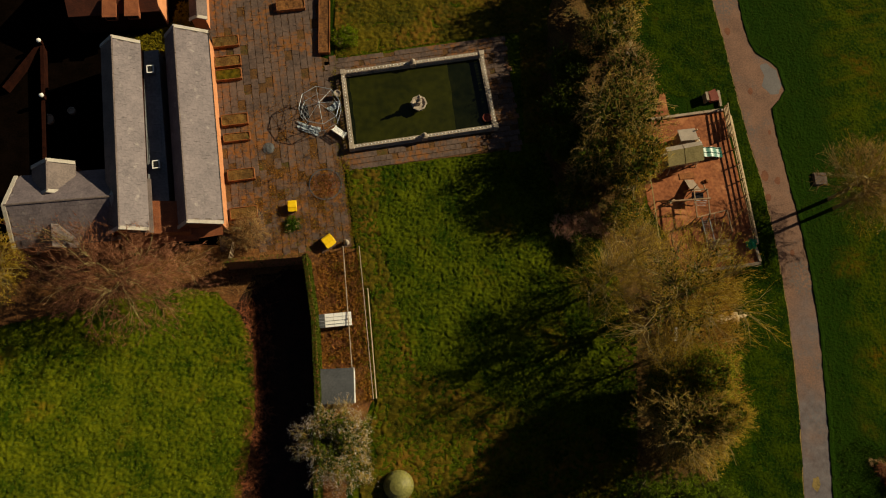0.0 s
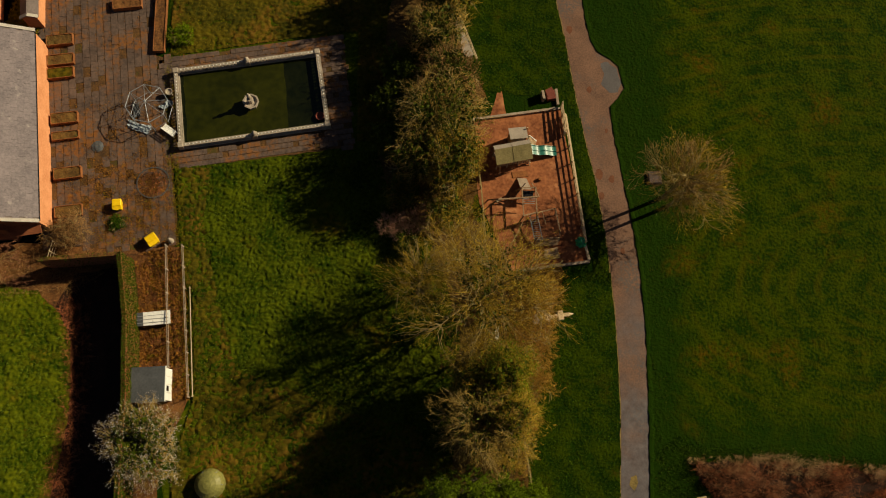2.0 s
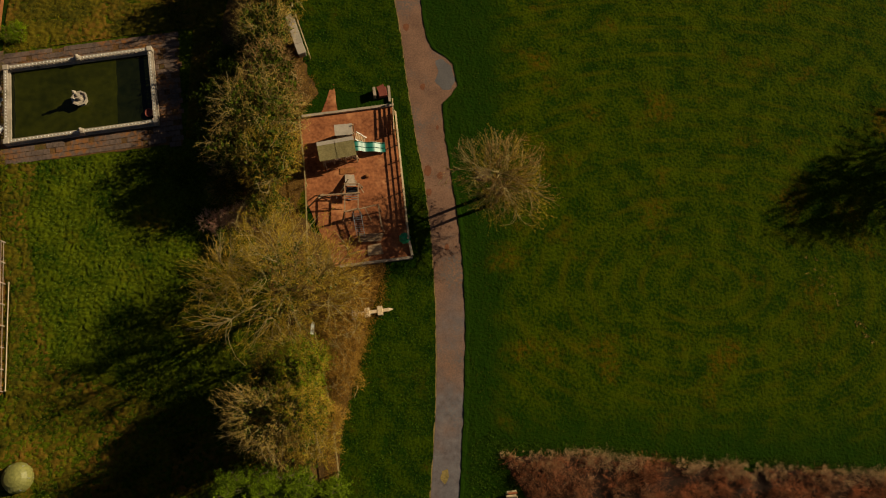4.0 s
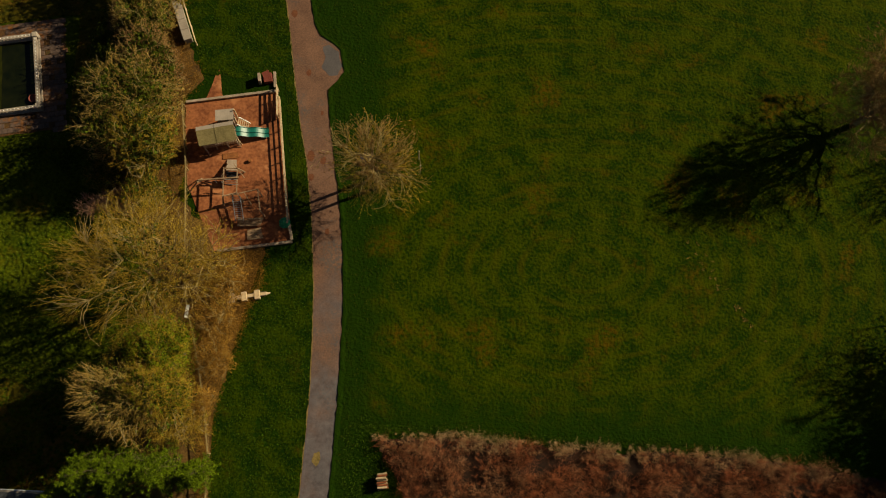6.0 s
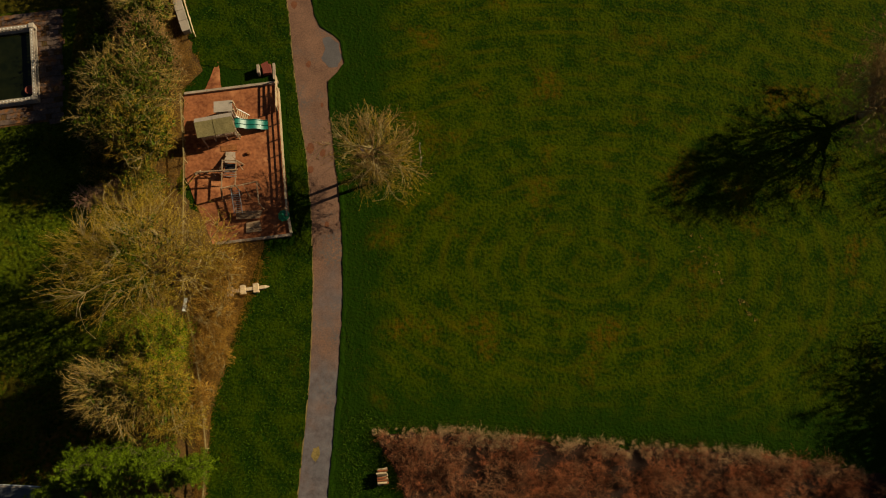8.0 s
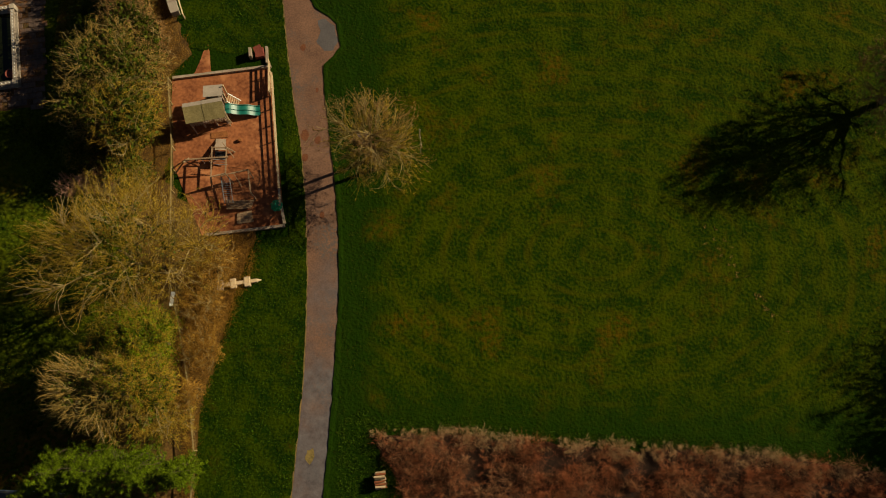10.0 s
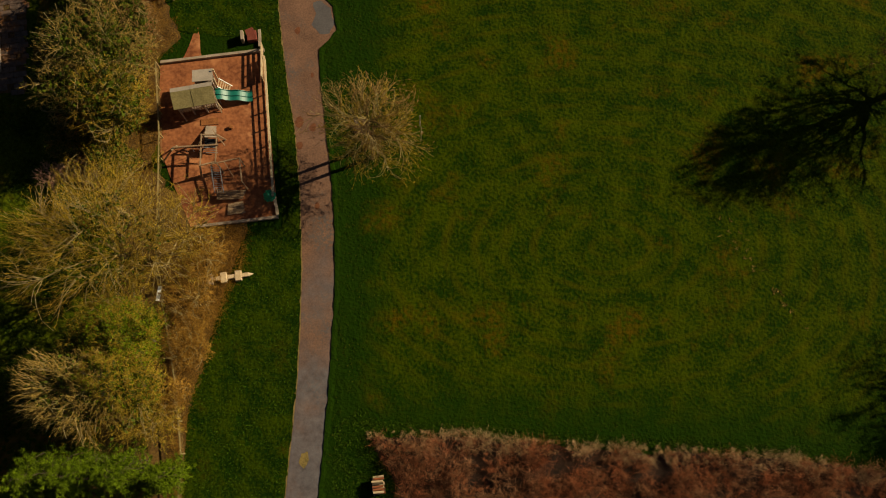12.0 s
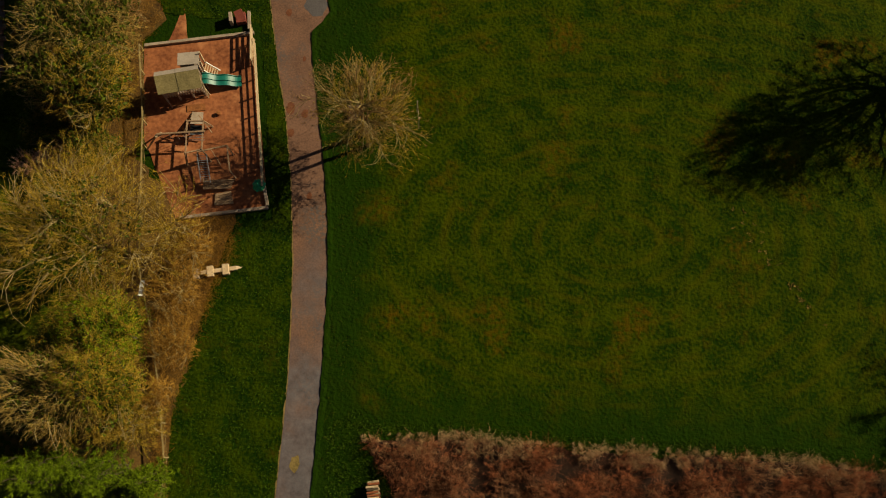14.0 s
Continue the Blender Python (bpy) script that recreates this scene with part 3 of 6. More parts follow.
def cane_clumps(name, corners, clumps, canes, height, reach, mat, label, seed, radius=0.016, gaps=()):
    """Bramble mounds: each clump throws canes up and over from its middle."""
    rng = np.random.default_rng(seed)
    xs, ys = [c[0] for c in corners], [c[1] for c in corners]
    px, py = rng.uniform(min(xs), max(xs), clumps * 3), rng.uniform(min(ys), max(ys), clumps * 3)
    keep = inside(px, py, corners)
    for hx, hy, hr in gaps:
        keep &= np.hypot(px - hx, py - hy) > hr + reach * 0.6
    px, py = px[keep][:clumps], py[keep][:clumps]
    n = len(px) * canes
    size = np.repeat(rng.uniform(0.35, 1.35, len(px)) * np.clip(0.85 + 0.75 * lattice(px + 50, py + 50, 2.4, seed), 0.25, 1.4), canes)
    ang = rng.uniform(0, 2 * math.pi, n)
    start = np.stack([np.repeat(px, canes) + rng.normal(0, 0.16, n) * size, np.repeat(py, canes) + rng.normal(0, 0.16, n) * size, rng.uniform(0, 0.3, n)], 1)
    go = reach * size * rng.uniform(0.35, 1.15, n)
    up = height * size * rng.uniform(0.5, 1.1, n)
    path = []
    for u in (0.0, 0.5, 1.0):
        w = rng.normal(0, 0.05, (n, 3)) * (u > 0)
        path.append(start + w + np.stack([np.cos(ang) * go * u, np.sin(ang) * go * u, up * 4 * u * (0.8 - 0.6 * u) * 0.9], 1))
    path = np.stack(path, 1)
    path[..., 2] = np.maximum(path[..., 2], 0.02)
    v, f = tubes(path, np.broadcast_to(np.linspace(radius, radius * 0.45, 3), (n, 3)), 3)
    return tagged(place_mesh(name, mesh_np(name, v, f), mat), label, "brambles", kind="stuff")


# ---- ground ----
bm = bmesh.new()
bmesh.ops.create_grid(bm, x_segments=60, y_segments=60, size=900)
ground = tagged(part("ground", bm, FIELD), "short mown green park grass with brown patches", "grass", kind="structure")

PATH_L = [(29.5, 60), (31.1, 48), (31.8, 43.0), (32.35, 40.0), (33.1, 34.4), (34.0, 28.6), (34.85, 24.3), (35.55, 18.6), (35.98, 12.5), (36.1, 7.0), (36.05, 2.5), (35.8, -2.0), (35.55, -6), (34.6, -20), (33, -40)]
PATH_R = [(32.3, 60), (33.8, 48), (34.45, 43.0), (34.95, 39.6), (35.65, 38.2), (37.0, 37.3), (37.7, 36.6), (38.15, 34.2), (37.5, 33.2), (36.65, 32.2), (36.75, 29.8), (37.4, 25.3), (38.15, 20.1), (38.6, 15.5), (38.78, 10.5), (38.68, 5.5), (38.48, 0), (38.18, -5), (37.2, -20), (35.6, -40)]
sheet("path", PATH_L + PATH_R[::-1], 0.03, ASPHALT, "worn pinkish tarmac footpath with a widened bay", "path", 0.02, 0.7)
sheet("puddle", [(35.9, 36.9), (36.7, 37.2), (37.5, 36.4), (37.95, 34.9), (37.5, 33.8), (36.6, 33.7), (35.8, 34.7), (36.1, 35.8)], 0.034, WET, "damp blue-grey patch on the tarmac path", "puddle", 0.2, 0.3, 0.003)
for k, (sx, sy, sr) in enumerate([(35.2, 25.1, 0.5), (36.4, 24.6, 0.33), (32.9, 40.6, 0.42), (35.3, 22.9, 0.35), (36.1, 29.6, 0.25), (34.6, 34.0, 0.3), (37.0, 17.4, 0.28)]):
    ring = [(sx + sr * math.cos(a) * 0.8, sy + sr * math.sin(a) * 1.2) for a in np.linspace(0, 2 * math.pi, 9)[:-1]]
    sheet("clay_stain", ring, 0.0345 + k * 0.0005, RUST, "rusty red clay stain on the tarmac", "stain", 0.2, 0.2, 0.003)


def edge_strip(name, line, width, rise, mat, label, seed):
    """A low uneven lip of turf or soil along an edge."""
    bm = bmesh.new()
    pts = []
    for (x0, y0), (x1, y1) in zip(line, line[1:]):
        n = max(1, int(math.hypot(x1 - x0, y1 - y0) / 0.3))
        pts += [(x0 + (x1 - x0) * j / n, y0 + (y1 - y0) * j / n) for j in range(n)]
    rows = []
    for k, (x, y) in enumerate(pts):
        a, b = noise.noise((x, y * 1.5, seed)) * 0.12, 0.75 + 0.5 * noise.noise((x * 1.3, y * 1.3, seed + 9))
        rows.append([bm.verts.new((x + a - 0.02, y, 0)), bm.verts.new((x + a, y, rise * b)), bm.verts.new((x + a + width * b, y, rise * b * 0.9)), bm.verts.new((x + a + width * 1.8, y, 0))])
    for p, q in zip(rows, rows[1:]):
        for j in range(3):
            bm.faces.new((p[j], p[j + 1], q[j + 1], q[j]))
    return tagged(part(name, bm, mat), label, "verge", kind="structure")


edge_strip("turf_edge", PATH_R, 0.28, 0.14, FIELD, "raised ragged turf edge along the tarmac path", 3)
sheet("moss_stain", [(36.6, -3.2), (37.1, -3.0), (37.2, -3.7), (36.9, -4.3), (36.5, -3.9)], 0.036, OCHRE, "yellow-green moss on the tarmac", "stain", 0.2, 0.2, 0.003)
edge_strip("soil_edge", [(x - 0.1, y) for x, y in PATH_L], 0.09, 0.04, OCHRE, "thin pale sandy edge beside the tarmac path", 4)

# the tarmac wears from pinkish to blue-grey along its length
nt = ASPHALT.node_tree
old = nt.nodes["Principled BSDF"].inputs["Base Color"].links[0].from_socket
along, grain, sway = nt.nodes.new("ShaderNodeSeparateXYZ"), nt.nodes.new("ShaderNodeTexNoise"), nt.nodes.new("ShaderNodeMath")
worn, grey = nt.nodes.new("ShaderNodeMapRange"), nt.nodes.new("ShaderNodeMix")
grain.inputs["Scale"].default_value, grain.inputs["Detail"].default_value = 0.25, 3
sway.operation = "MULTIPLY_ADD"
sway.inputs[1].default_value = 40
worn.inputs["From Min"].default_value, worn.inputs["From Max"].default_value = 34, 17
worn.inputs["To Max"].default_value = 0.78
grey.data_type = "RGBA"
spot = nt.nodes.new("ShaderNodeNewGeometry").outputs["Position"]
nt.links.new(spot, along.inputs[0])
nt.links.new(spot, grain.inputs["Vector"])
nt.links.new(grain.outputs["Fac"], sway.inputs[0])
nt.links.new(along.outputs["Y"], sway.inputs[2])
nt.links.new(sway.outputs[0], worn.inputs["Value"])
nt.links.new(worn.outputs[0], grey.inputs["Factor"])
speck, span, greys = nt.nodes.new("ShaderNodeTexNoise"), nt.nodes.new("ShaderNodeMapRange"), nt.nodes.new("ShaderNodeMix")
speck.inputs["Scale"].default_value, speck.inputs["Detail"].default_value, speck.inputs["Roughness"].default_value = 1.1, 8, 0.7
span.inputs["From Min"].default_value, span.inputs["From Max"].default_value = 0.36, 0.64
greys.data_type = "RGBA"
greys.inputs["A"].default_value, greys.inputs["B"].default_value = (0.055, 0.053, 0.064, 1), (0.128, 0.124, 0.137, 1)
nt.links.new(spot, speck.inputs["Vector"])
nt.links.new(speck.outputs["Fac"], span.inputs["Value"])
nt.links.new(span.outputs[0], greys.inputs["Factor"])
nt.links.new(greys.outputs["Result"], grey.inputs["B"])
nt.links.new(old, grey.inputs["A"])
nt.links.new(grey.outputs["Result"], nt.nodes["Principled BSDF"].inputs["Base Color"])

# ---- sheets of the plan ----
TERRACE = [(-22, 60), (-8.2, 60), (-8.4, 42.8), (-8.4, 36.6), (-6.9, 36.2), (-5.9, 26.4), (-4.4, 17.4), (-8.4, 16.9), (-16.3, 17.2), (-19.6, 38.5)]
GARDEN = [(-7.0, 60), (12, 60), (15.5, 45), (22, 36), (23.5, 20), (25.5, 7), (27.4, -3), (27.4, -16), (0, -16), (-4.5, -3), (-2.4, 3.5), (-3.8, 17), (-5.6, 26), (-6.7, 36), (-7.3, 42.8)]
SW_LAWN = [(-60, 7), (-36, 8.6), (-30.5, 10.9), (-22.7, 13.0), (-19.6, 13.4), (-16.7, 12.9), (-14.4, 11.0), (-13.2, 8.5), (-12.8, 5), (-12.6, 1.8), (-13, -2.4), (-14.2, -9), (-20, -22), (-60, -22)]
POND_PAVE = [(-7.9, 36.0), (9.9, 39.4), (11.4, 27.4), (-5.6, 24.8)]
PLAY = [(22.6, 30.3), (31.6, 31.8), (33.75, 16.35), (26.5, 15.3), (23.4, 22.0)]
sheet("garden_lawn", GARDEN, 0.012, LAWN, "rough uncut green and yellow lawn", "lawn", 0.3, 0.6)
sheet("lower_lawn", SW_LAWN, 0.012, LAWN, "long bright green lawn below the house", "lawn", 0.5, 0.6)
sheet("house_bed", [(-60, 6.9), (-36, 8.4), (-20.7, 11.8), (-16.5, 12.4), (-14.7, 10.6), (-13.5, 8.0), (-13.0, 3.9), (-14.2, -8), (-16, -22), (-3.5, -22), (-4.6, -3), (-2.5, 3.5), (-4.0, 17.3), (-16, 17.4), (-40, 17.4), (-60, 17.4)], 0.008, SOIL, "bare brown soil with dead growth", "soil", 0.3, 0.6)
# the ivy wall's cast shade is put into this bed's colour
sheet("wall_bed", [(-14.7, 11.6), (-13.0, 8.4), (-12.5, 3.9), (-13.6, -9), (-7.2, -9), (-7.2, 3.8), (-7.8, 10.3), (-8.8, 15.4), (-13.5, 14.6)], 0.014, DARK_SOIL, "soil below the ivy wall, darkened for its cast shade", "soil", 0.3, 0.5)
sheet("courtyard", [(-60, 16), (-15.9, 17.2), (-19.6, 60), (-60, 60)], 0.006, COURT, "courtyard ground with moss, its shade put into the colour", "ground", 0)
sheet("playground_ground", PLAY, 0.05, CLAY, "red-brown bark and clay play surface", "playground", 0.05, 0.4)
sheet("clay_spill", [(24.4, 30.7), (26.25, 31.0), (25.95, 32.3), (25.75, 33.9), (25.6, 34.7), (25.45, 33.8), (25.0, 32.2)], 0.03, CLAY, "spill of red clay over the grass", "soil", 0.15, 0.3)
sheet("litter_strip", [(21.5, 22), (27, 16), (31.3, 16.2), (30.8, 13.2), (29.8, 9.5), (28.9, 5.5), (27.8, 1.3), (27.6, -3), (27.6, -16), (22, -16), (19.5, 0), (20, 12), (18.5, 19)], 0.02, LITTER, "brown leaf litter and dead bracken under trees", "leaf litter", 0.5, 0.5)
sheet("grove_floor", [(15, 45), (13.2, 34), (13.5, 24), (15.0, 19), (22.3, 18), (23.6, 24), (22.4, 30.8), (24.2, 33), (22.6, 36.5), (20.4, 45)], 0.024, LITTER, "dark shaded soil beneath the tree row", "leaf litter", 0.5, 0.5)
sheet("wood_floor", [(19.5, 21), (22.5, 19), (24.6, 11), (25.4, 6.8), (26.6, 1.8), (27.3, -3), (27.5, -15), (17.5, -15), (20.2, 1), (21, 8)], 0.026, LITTER, "dark shaded soil and ivy under the trees", "soil", 0.5, 0.5)
# floor darkened to stand for the shade between the canes
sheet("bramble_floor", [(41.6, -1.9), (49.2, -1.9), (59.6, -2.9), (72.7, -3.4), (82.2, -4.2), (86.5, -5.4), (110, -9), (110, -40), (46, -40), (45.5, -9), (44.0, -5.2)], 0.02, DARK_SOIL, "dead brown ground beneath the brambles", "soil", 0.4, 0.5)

# ---- house ----
UP = Vector((0, 0, 1))


def frame_of(a, b):
    """Along and right-hand unit vectors of a line in the plan."""
    d = Vector((b[0] - a[0], b[1] - a[1], 0)).normalized()
    return d, Vector((-d.y, d.x, 0))


def gable_house(name, a, b, half, eave, ridge, wall, roof_base, label, overhang=0.12, coping=RIDGE, slates=(True, True), piece=(0.62, 0.5), half_left=None, end=None):
    """A range with a gable roof over the line a-b of the plan: walls, two slopes with slates, ridge and verge copings."""
    root = thing(name, label, "house")
    d, n = frame_of(a, b)
    a3, b3 = Vector((*a, 0)), Vector((*b, 0))
    halves = {1: half, -1: half_left or half}
    drop = {s: (ridge - eave) / halves[s] for s in halves}
    # walls: a ring of four, the ends with gables
    for s in (1, -1):
        bm = bmesh.new()
        w0 = a3 + n * s * (halves[s] - 0.06)
        w1 = b3 + n * s * (halves[s] - 0.06)
        prism(bm, [(p.x, p.y) for p in (w0, w1, w1 - n * s * 0.3, w0 - n * s * 0.3)], 0, eave - 0.06)
        part("wall", bm, wall, root)
    for p, s in ((a3, 1), (b3, -1)):
        bm = bmesh.new()
        q = p + d * s * 0.05
        r = q + d * s * 0.3
        outline = lambda c: [c + n * (halves[1] - 0.37), c - n * (halves[-1] - 0.37), c - n * (halves[-1] - 0.37) + UP * (eave - 0.1), c + UP * (ridge - 0.12), c + n * (halves[1] - 0.37) + UP * (eave - 0.1)]
        f0, f1 = [bm.verts.new(v) for v in outline(q)], [bm.verts.new(v) for v in outline(r)]
        bm.faces.new(f0)
        bm.faces.new(f1)
        for k in range(5):
            bm.faces.new((f0[k], f0[(k + 1) % 5], f1[(k + 1) % 5], f1[k]))
        part("gable_wall", bm, end or wall, root)
    length = (b3 - a3).length
    for s, use in zip((1, -1), slates):
        h = halves[s] + overhang
        top0, top1 = a3 + UP * ridge, b3 + UP * ridge
        low0, low1 = top0 + n * s * h - UP * drop[s] * h, top1 + n * s * h - UP * drop[s] * h
        slope = part("roof", slab_of(bmesh.new(), [top0, top1, low1, low0], 0.1), roof_base, root)
        if not use:
            continue
        run = (low0 - top0).length
        rows, cols = max(2, round(run / piece[1])), max(2, round(length / piece[0]))
        ph, pw = run / rows, length / cols
        down = (low0 - top0).normalized()
        nz = d.cross(down) * (1 if d.cross(down).z > 0 else -1)
        bm = bmesh.new()
        corners = [(-pw / 2 + 0.005, 0.0, 0.03), (pw / 2 - 0.005, 0.0, 0.03), (pw / 2 - 0.005, ph - 0.003, 0.04), (-pw / 2 + 0.005, ph - 0.003, 0.04)]
        slab_of(bm, [Vector(c) for c in corners], 0.022)
        bmesh.ops.recalc_face_normals(bm, faces=bm.faces)
        me = bpy.data.meshes.new("slate")
        bm.to_mesh(me)
        bm.free()
        me.materials.append(SLATE if wall is not BRICK or roof_base is not TILE else TILE)
        basis = Matrix((d, down, nz)).transposed().to_4x4()
        rnd = random.Random(len(name) * 7 + s)
        for i in range(rows):
            for j in range(cols):
                at = top0 + down * (i * ph) + d * ((j + 0.5 + (0.5 if i % 2 else 0)) * pw)
                if (j + 1 + (0.5 if i % 2 else 0)) * pw > length + 0.02:
                    continue
                ob = new("slate", me)
                ob.parent = slope
                ob.matrix_basis = Matrix.Translation(at) @ basis @ pose(0, 0, rnd.uniform(0, 0.012), rnd.uniform(-0.6, 0.6), rnd.uniform(-0.6, 0.6), rnd.uniform(-0.7, 0.7))
    # ridge tiles, in lengths
    n_tiles = int(length / 0.45)
    for k in range(n_tiles):
        p, q = a3 + d * (k * length / n_tiles + 0.01) + UP * (ridge + 0.03), a3 + d * ((k + 1) * length / n_tiles - 0.01) + UP * (ridge + 0.03)
        part("ridge_tile", bar(bmesh.new(), p, q, 0.1, 6), roof_base, root)
    if coping:
        for p in (a3, b3):
            for s in (1, -1):
                h = halves[s] + overhang
                part("coping", beam(bmesh.new(), p + UP * (ridge + 0.06), p + n * s * h + UP * (ridge - drop[s] * h + 0.06), 0.32, 0.12), coping, root)
    return root


def gutter(root, a, b, mat=DARK):
    part("gutter", bar(bmesh.new(), a, b, 0.06, 6), mat, root)


east = gable_house("house_east_range", (-21.15, 36.75), (-18.45, 18.25), 2.62, 3.2, 4.75, RENDER_WALL, SLATE_BASE, "long single-storey range with orange walls and grey slates", half_left=1.15, end=BRICK)
gutter(east, (-18.42, 37.0, 3.16), (-15.72, 18.6, 3.16))
west = gable_house("house_middle_range", (-26.25, 35.1), (-23.8, 17.4), 1.85, 4.2, 5.5, SHADE_BRICK, SLATE_BASE, "parallel slate-roofed range with brick walls", slates=(True, False), half_left=1.3, end=BRICK, overhang=0.2)
cross = gable_house("house_cross_wing", (-33.75, 19.35), (-24.9, 20.3), 3.2, 3.0, 5.0, BRICK, SLATE_BASE, "cross wing with a slate roof and pale stone verges", slates=(True, True))
dormer = gable_house("house_cross_gable", (-30.85, 23.6), (-30.45, 20.8), 1.75, 3.4, 4.7, BRICK, SLATE_BASE, "small slate-roofed gable facing the court", slates=(False, False))
south = gable_house("house_south_gable", (-29.95, 18.0), (-29.55, 15.9), 1.75, 3.1, 4.25, BRICK, SLATE_BASE, "small slate-roofed gable facing the lower lawn", slates=(False, False), coping=None)
north = gable_house("house_north_range", (-22.3, 60), (-19.75, 39.1), 0.72, 2.1, 2.5, RENDER_WALL, SLATE_BASE, "narrow orange-walled range beside the terrace", slates=(False, False))
tiled = gable_house("house_tiled_range", (-31.6, 41.2), (-23.4, 42.1), 2.9, 3.4, 5.4, SHADE_BRICK, TILE, "brick range with a dark red tiled roof", slates=(False, False), coping=None, end=RENDER_WALL)

# brick infill at the south end, with a lower slate lean-to
infill = thing("lean_to", "low brick lean-to with a patched slate roof", "outbuilding")
part("wall", prism(bmesh.new(), [(-24.3, 17.35), (-18.6, 17.75), (-18.9, 20.5), (-24.7, 20.5)], 0, 3.3), BRICK, infill)
part("roof", slab_of(bmesh.new(), [Vector(c) for c in ((-24.3, 22.4, 4.1), (-22.2, 22.4, 3.7), (-21.5, 17.5, 3.7), (-23.7, 17.4, 4.1))], 0.12), SLATE_BASE, infill, "paler patched slates")

part("tile_skirt", slab_of(bmesh.new(), [Vector(c) for c in ((-23.9, 17.75, 2.5), (-16.1, 18.95, 2.5), (-16.0, 17.9, 1.9), (-23.75, 16.5, 1.9))], 0.1), BRICK, infill, "red tiled lower roof")
# flat roof in the valley between the ranges
valley = thing("valley_roof", "flat lead roof between two slate ranges", "roof")
part("deck", prism(bmesh.new(), [(-24.3, 35.2), (-23.0, 35.4), (-20.6, 20), (-22.6, 20)], 0, 2.75), LEAD, valley)
for k in range(6):
    u = (k + 0.5) / 6
    x, y = -23.15 + 1.0 * u, 32.0 - 8.2 * u
    part("lead_panel", box(bmesh.new(), x, y, 2.75, 1.15, 1.28, 0.05, 8.4, 0.015), LEAD, valley)


def rooflight(x, y):
    root = thing("rooflight", "small square white-framed roof lantern", "rooflight", x, y, 2.75, 8, "rooflights of the valley roof")
    part("upstand", box(bmesh.new(), 0, 0, 0, 0.7, 0.8, 0.5, 0, 0.03), LEAD, root)
    bm = bmesh.new()
    for bx, by, sx, sy in ((0, 0.34, 0.66, 0.1), (0, -0.34, 0.66, 0.1), (0.28, 0, 0.1, 0.58), (-0.28, 0, 0.1, 0.58)):
        box(bm, bx, by, 0.5, sx, sy, 0.07)
    part("frame", bm, WHITE, root)
    part("pane", box(bmesh.new(), 0, 0, 0.502, 0.46, 0.58, 0.04), DARK, root)


rooflight(-23.35, 33.15)
rooflight(-22.0, 23.9)

for dx, dy in ((-27.3, 38.9), (-25.3, 39.1)):
    root = thing("roof_dormer", "orange-fronted dormer in the tiled roof", "dormer", dx, dy - 0.35, 3.45, 4, "dormers of the tiled range")
    part("cheeks", box(bmesh.new(), 0, 0.3, -0.3, 1.05, 1.6, 0.95), BRICK, root)
    part("roof", slab_of(bmesh.new(), [Vector(c) for c in ((-0.64, 1.2, 0.85), (0.64, 1.2, 0.85), (0.64, -0.7, 0.66), (-0.64, -0.7, 0.66))], 0.08), BRICK, root)
    part("window", box(bmesh.new(), 0, -0.52, -0.1, 0.8, 0.06, 0.65), DARK, root)


def garden_wall(name, a, b, height, thick, mat, label, cap=None):
    root = thing(name, label, "wall", kind="structure")
    d, n = frame_of(a, b)
    a3, b3 = Vector((*a, 0)), Vector((*b, 0))
    part("wall_body", beam(bmesh.new(), a3 + UP * height / 2, b3 + UP * height / 2, thick, height), mat, root)
    if cap:
        k = max(1, int((b3 - a3).length / 0.9))
        for j in range(k):
            p, q = a3.lerp(b3, (j + 0.01) / k), a3.lerp(b3, (j + 0.99) / k)
            part("cap_stone", beam(bmesh.new(), p + UP * (height + 0.05), q + UP * (height + 0.05), thick + 0.1, 0.1), cap, root)
    return root


garden_wall("wall_court", (-34.55, 36.9), (-32.6, 23.5), 0.9, 0.22, SHADE_BRICK, "brick courtyard wall, darkened as if in shade", SHADE_BRICK)
garden_wall("wall_court_oblique", (-37.4, 32.0), (-34.7, 36.7), 0.9, 0.24, SHADE_BRICK, "brick courtyard wall running aslant, darkened as if in shade", SHADE_BRICK)
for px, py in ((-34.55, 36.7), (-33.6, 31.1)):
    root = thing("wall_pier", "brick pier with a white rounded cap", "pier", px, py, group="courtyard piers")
    part("shaft", box(bmesh.new(), 0, 0, 0, 0.34, 0.34, 1.5, 0, 0.02), SHADE_BRICK, root)
    part("cap", lathe(bmesh.new(), [(0.2, 1.5), (0.22, 1.6), (0.14, 1.72), (0.03, 1.76)], 12), WHITE, root)
for px, py, pr in ((-31.2, 30.1, 0.35), (-33.2, 29.2, 0.5)):
    root = thing("plant_tub", "round dark tub in the courtyard", "tub", px, py)
    part("tub", lathe(bmesh.new(), [(pr * 0.8, 0), (pr, 0.5), (pr, 0.56), (pr * 0.86, 0.56), (pr * 0.8, 0.4)], 14), GREY_WOOD, root)

# ---- pond ----
PC = [Vector((-6.0, 34.62, 0)), Vector((7.5, 37.05, 0)), Vector((8.8, 29.4, 0)), Vector((-4.9, 26.95, 0))]
mid = sum(PC, Vector()) / 4
pond = thing("pond_surround", "rectangular pond with a pale stone balustrade", "pond")
tagged(sheet("pond_water", [tuple((mid + (c - mid) * 0.975).xy) for c in PC], 0.06, WATER, "still dark green pond water", "water", 0, lift=0.05), kind="structure")
# greener sheet that leaves the east end of the water dark
film_corners = [PC[0].lerp(PC[1], 0.02), PC[0].lerp(PC[1], 0.76), PC[3].lerp(PC[2], 0.74), PC[3].lerp(PC[2], 0.02)]
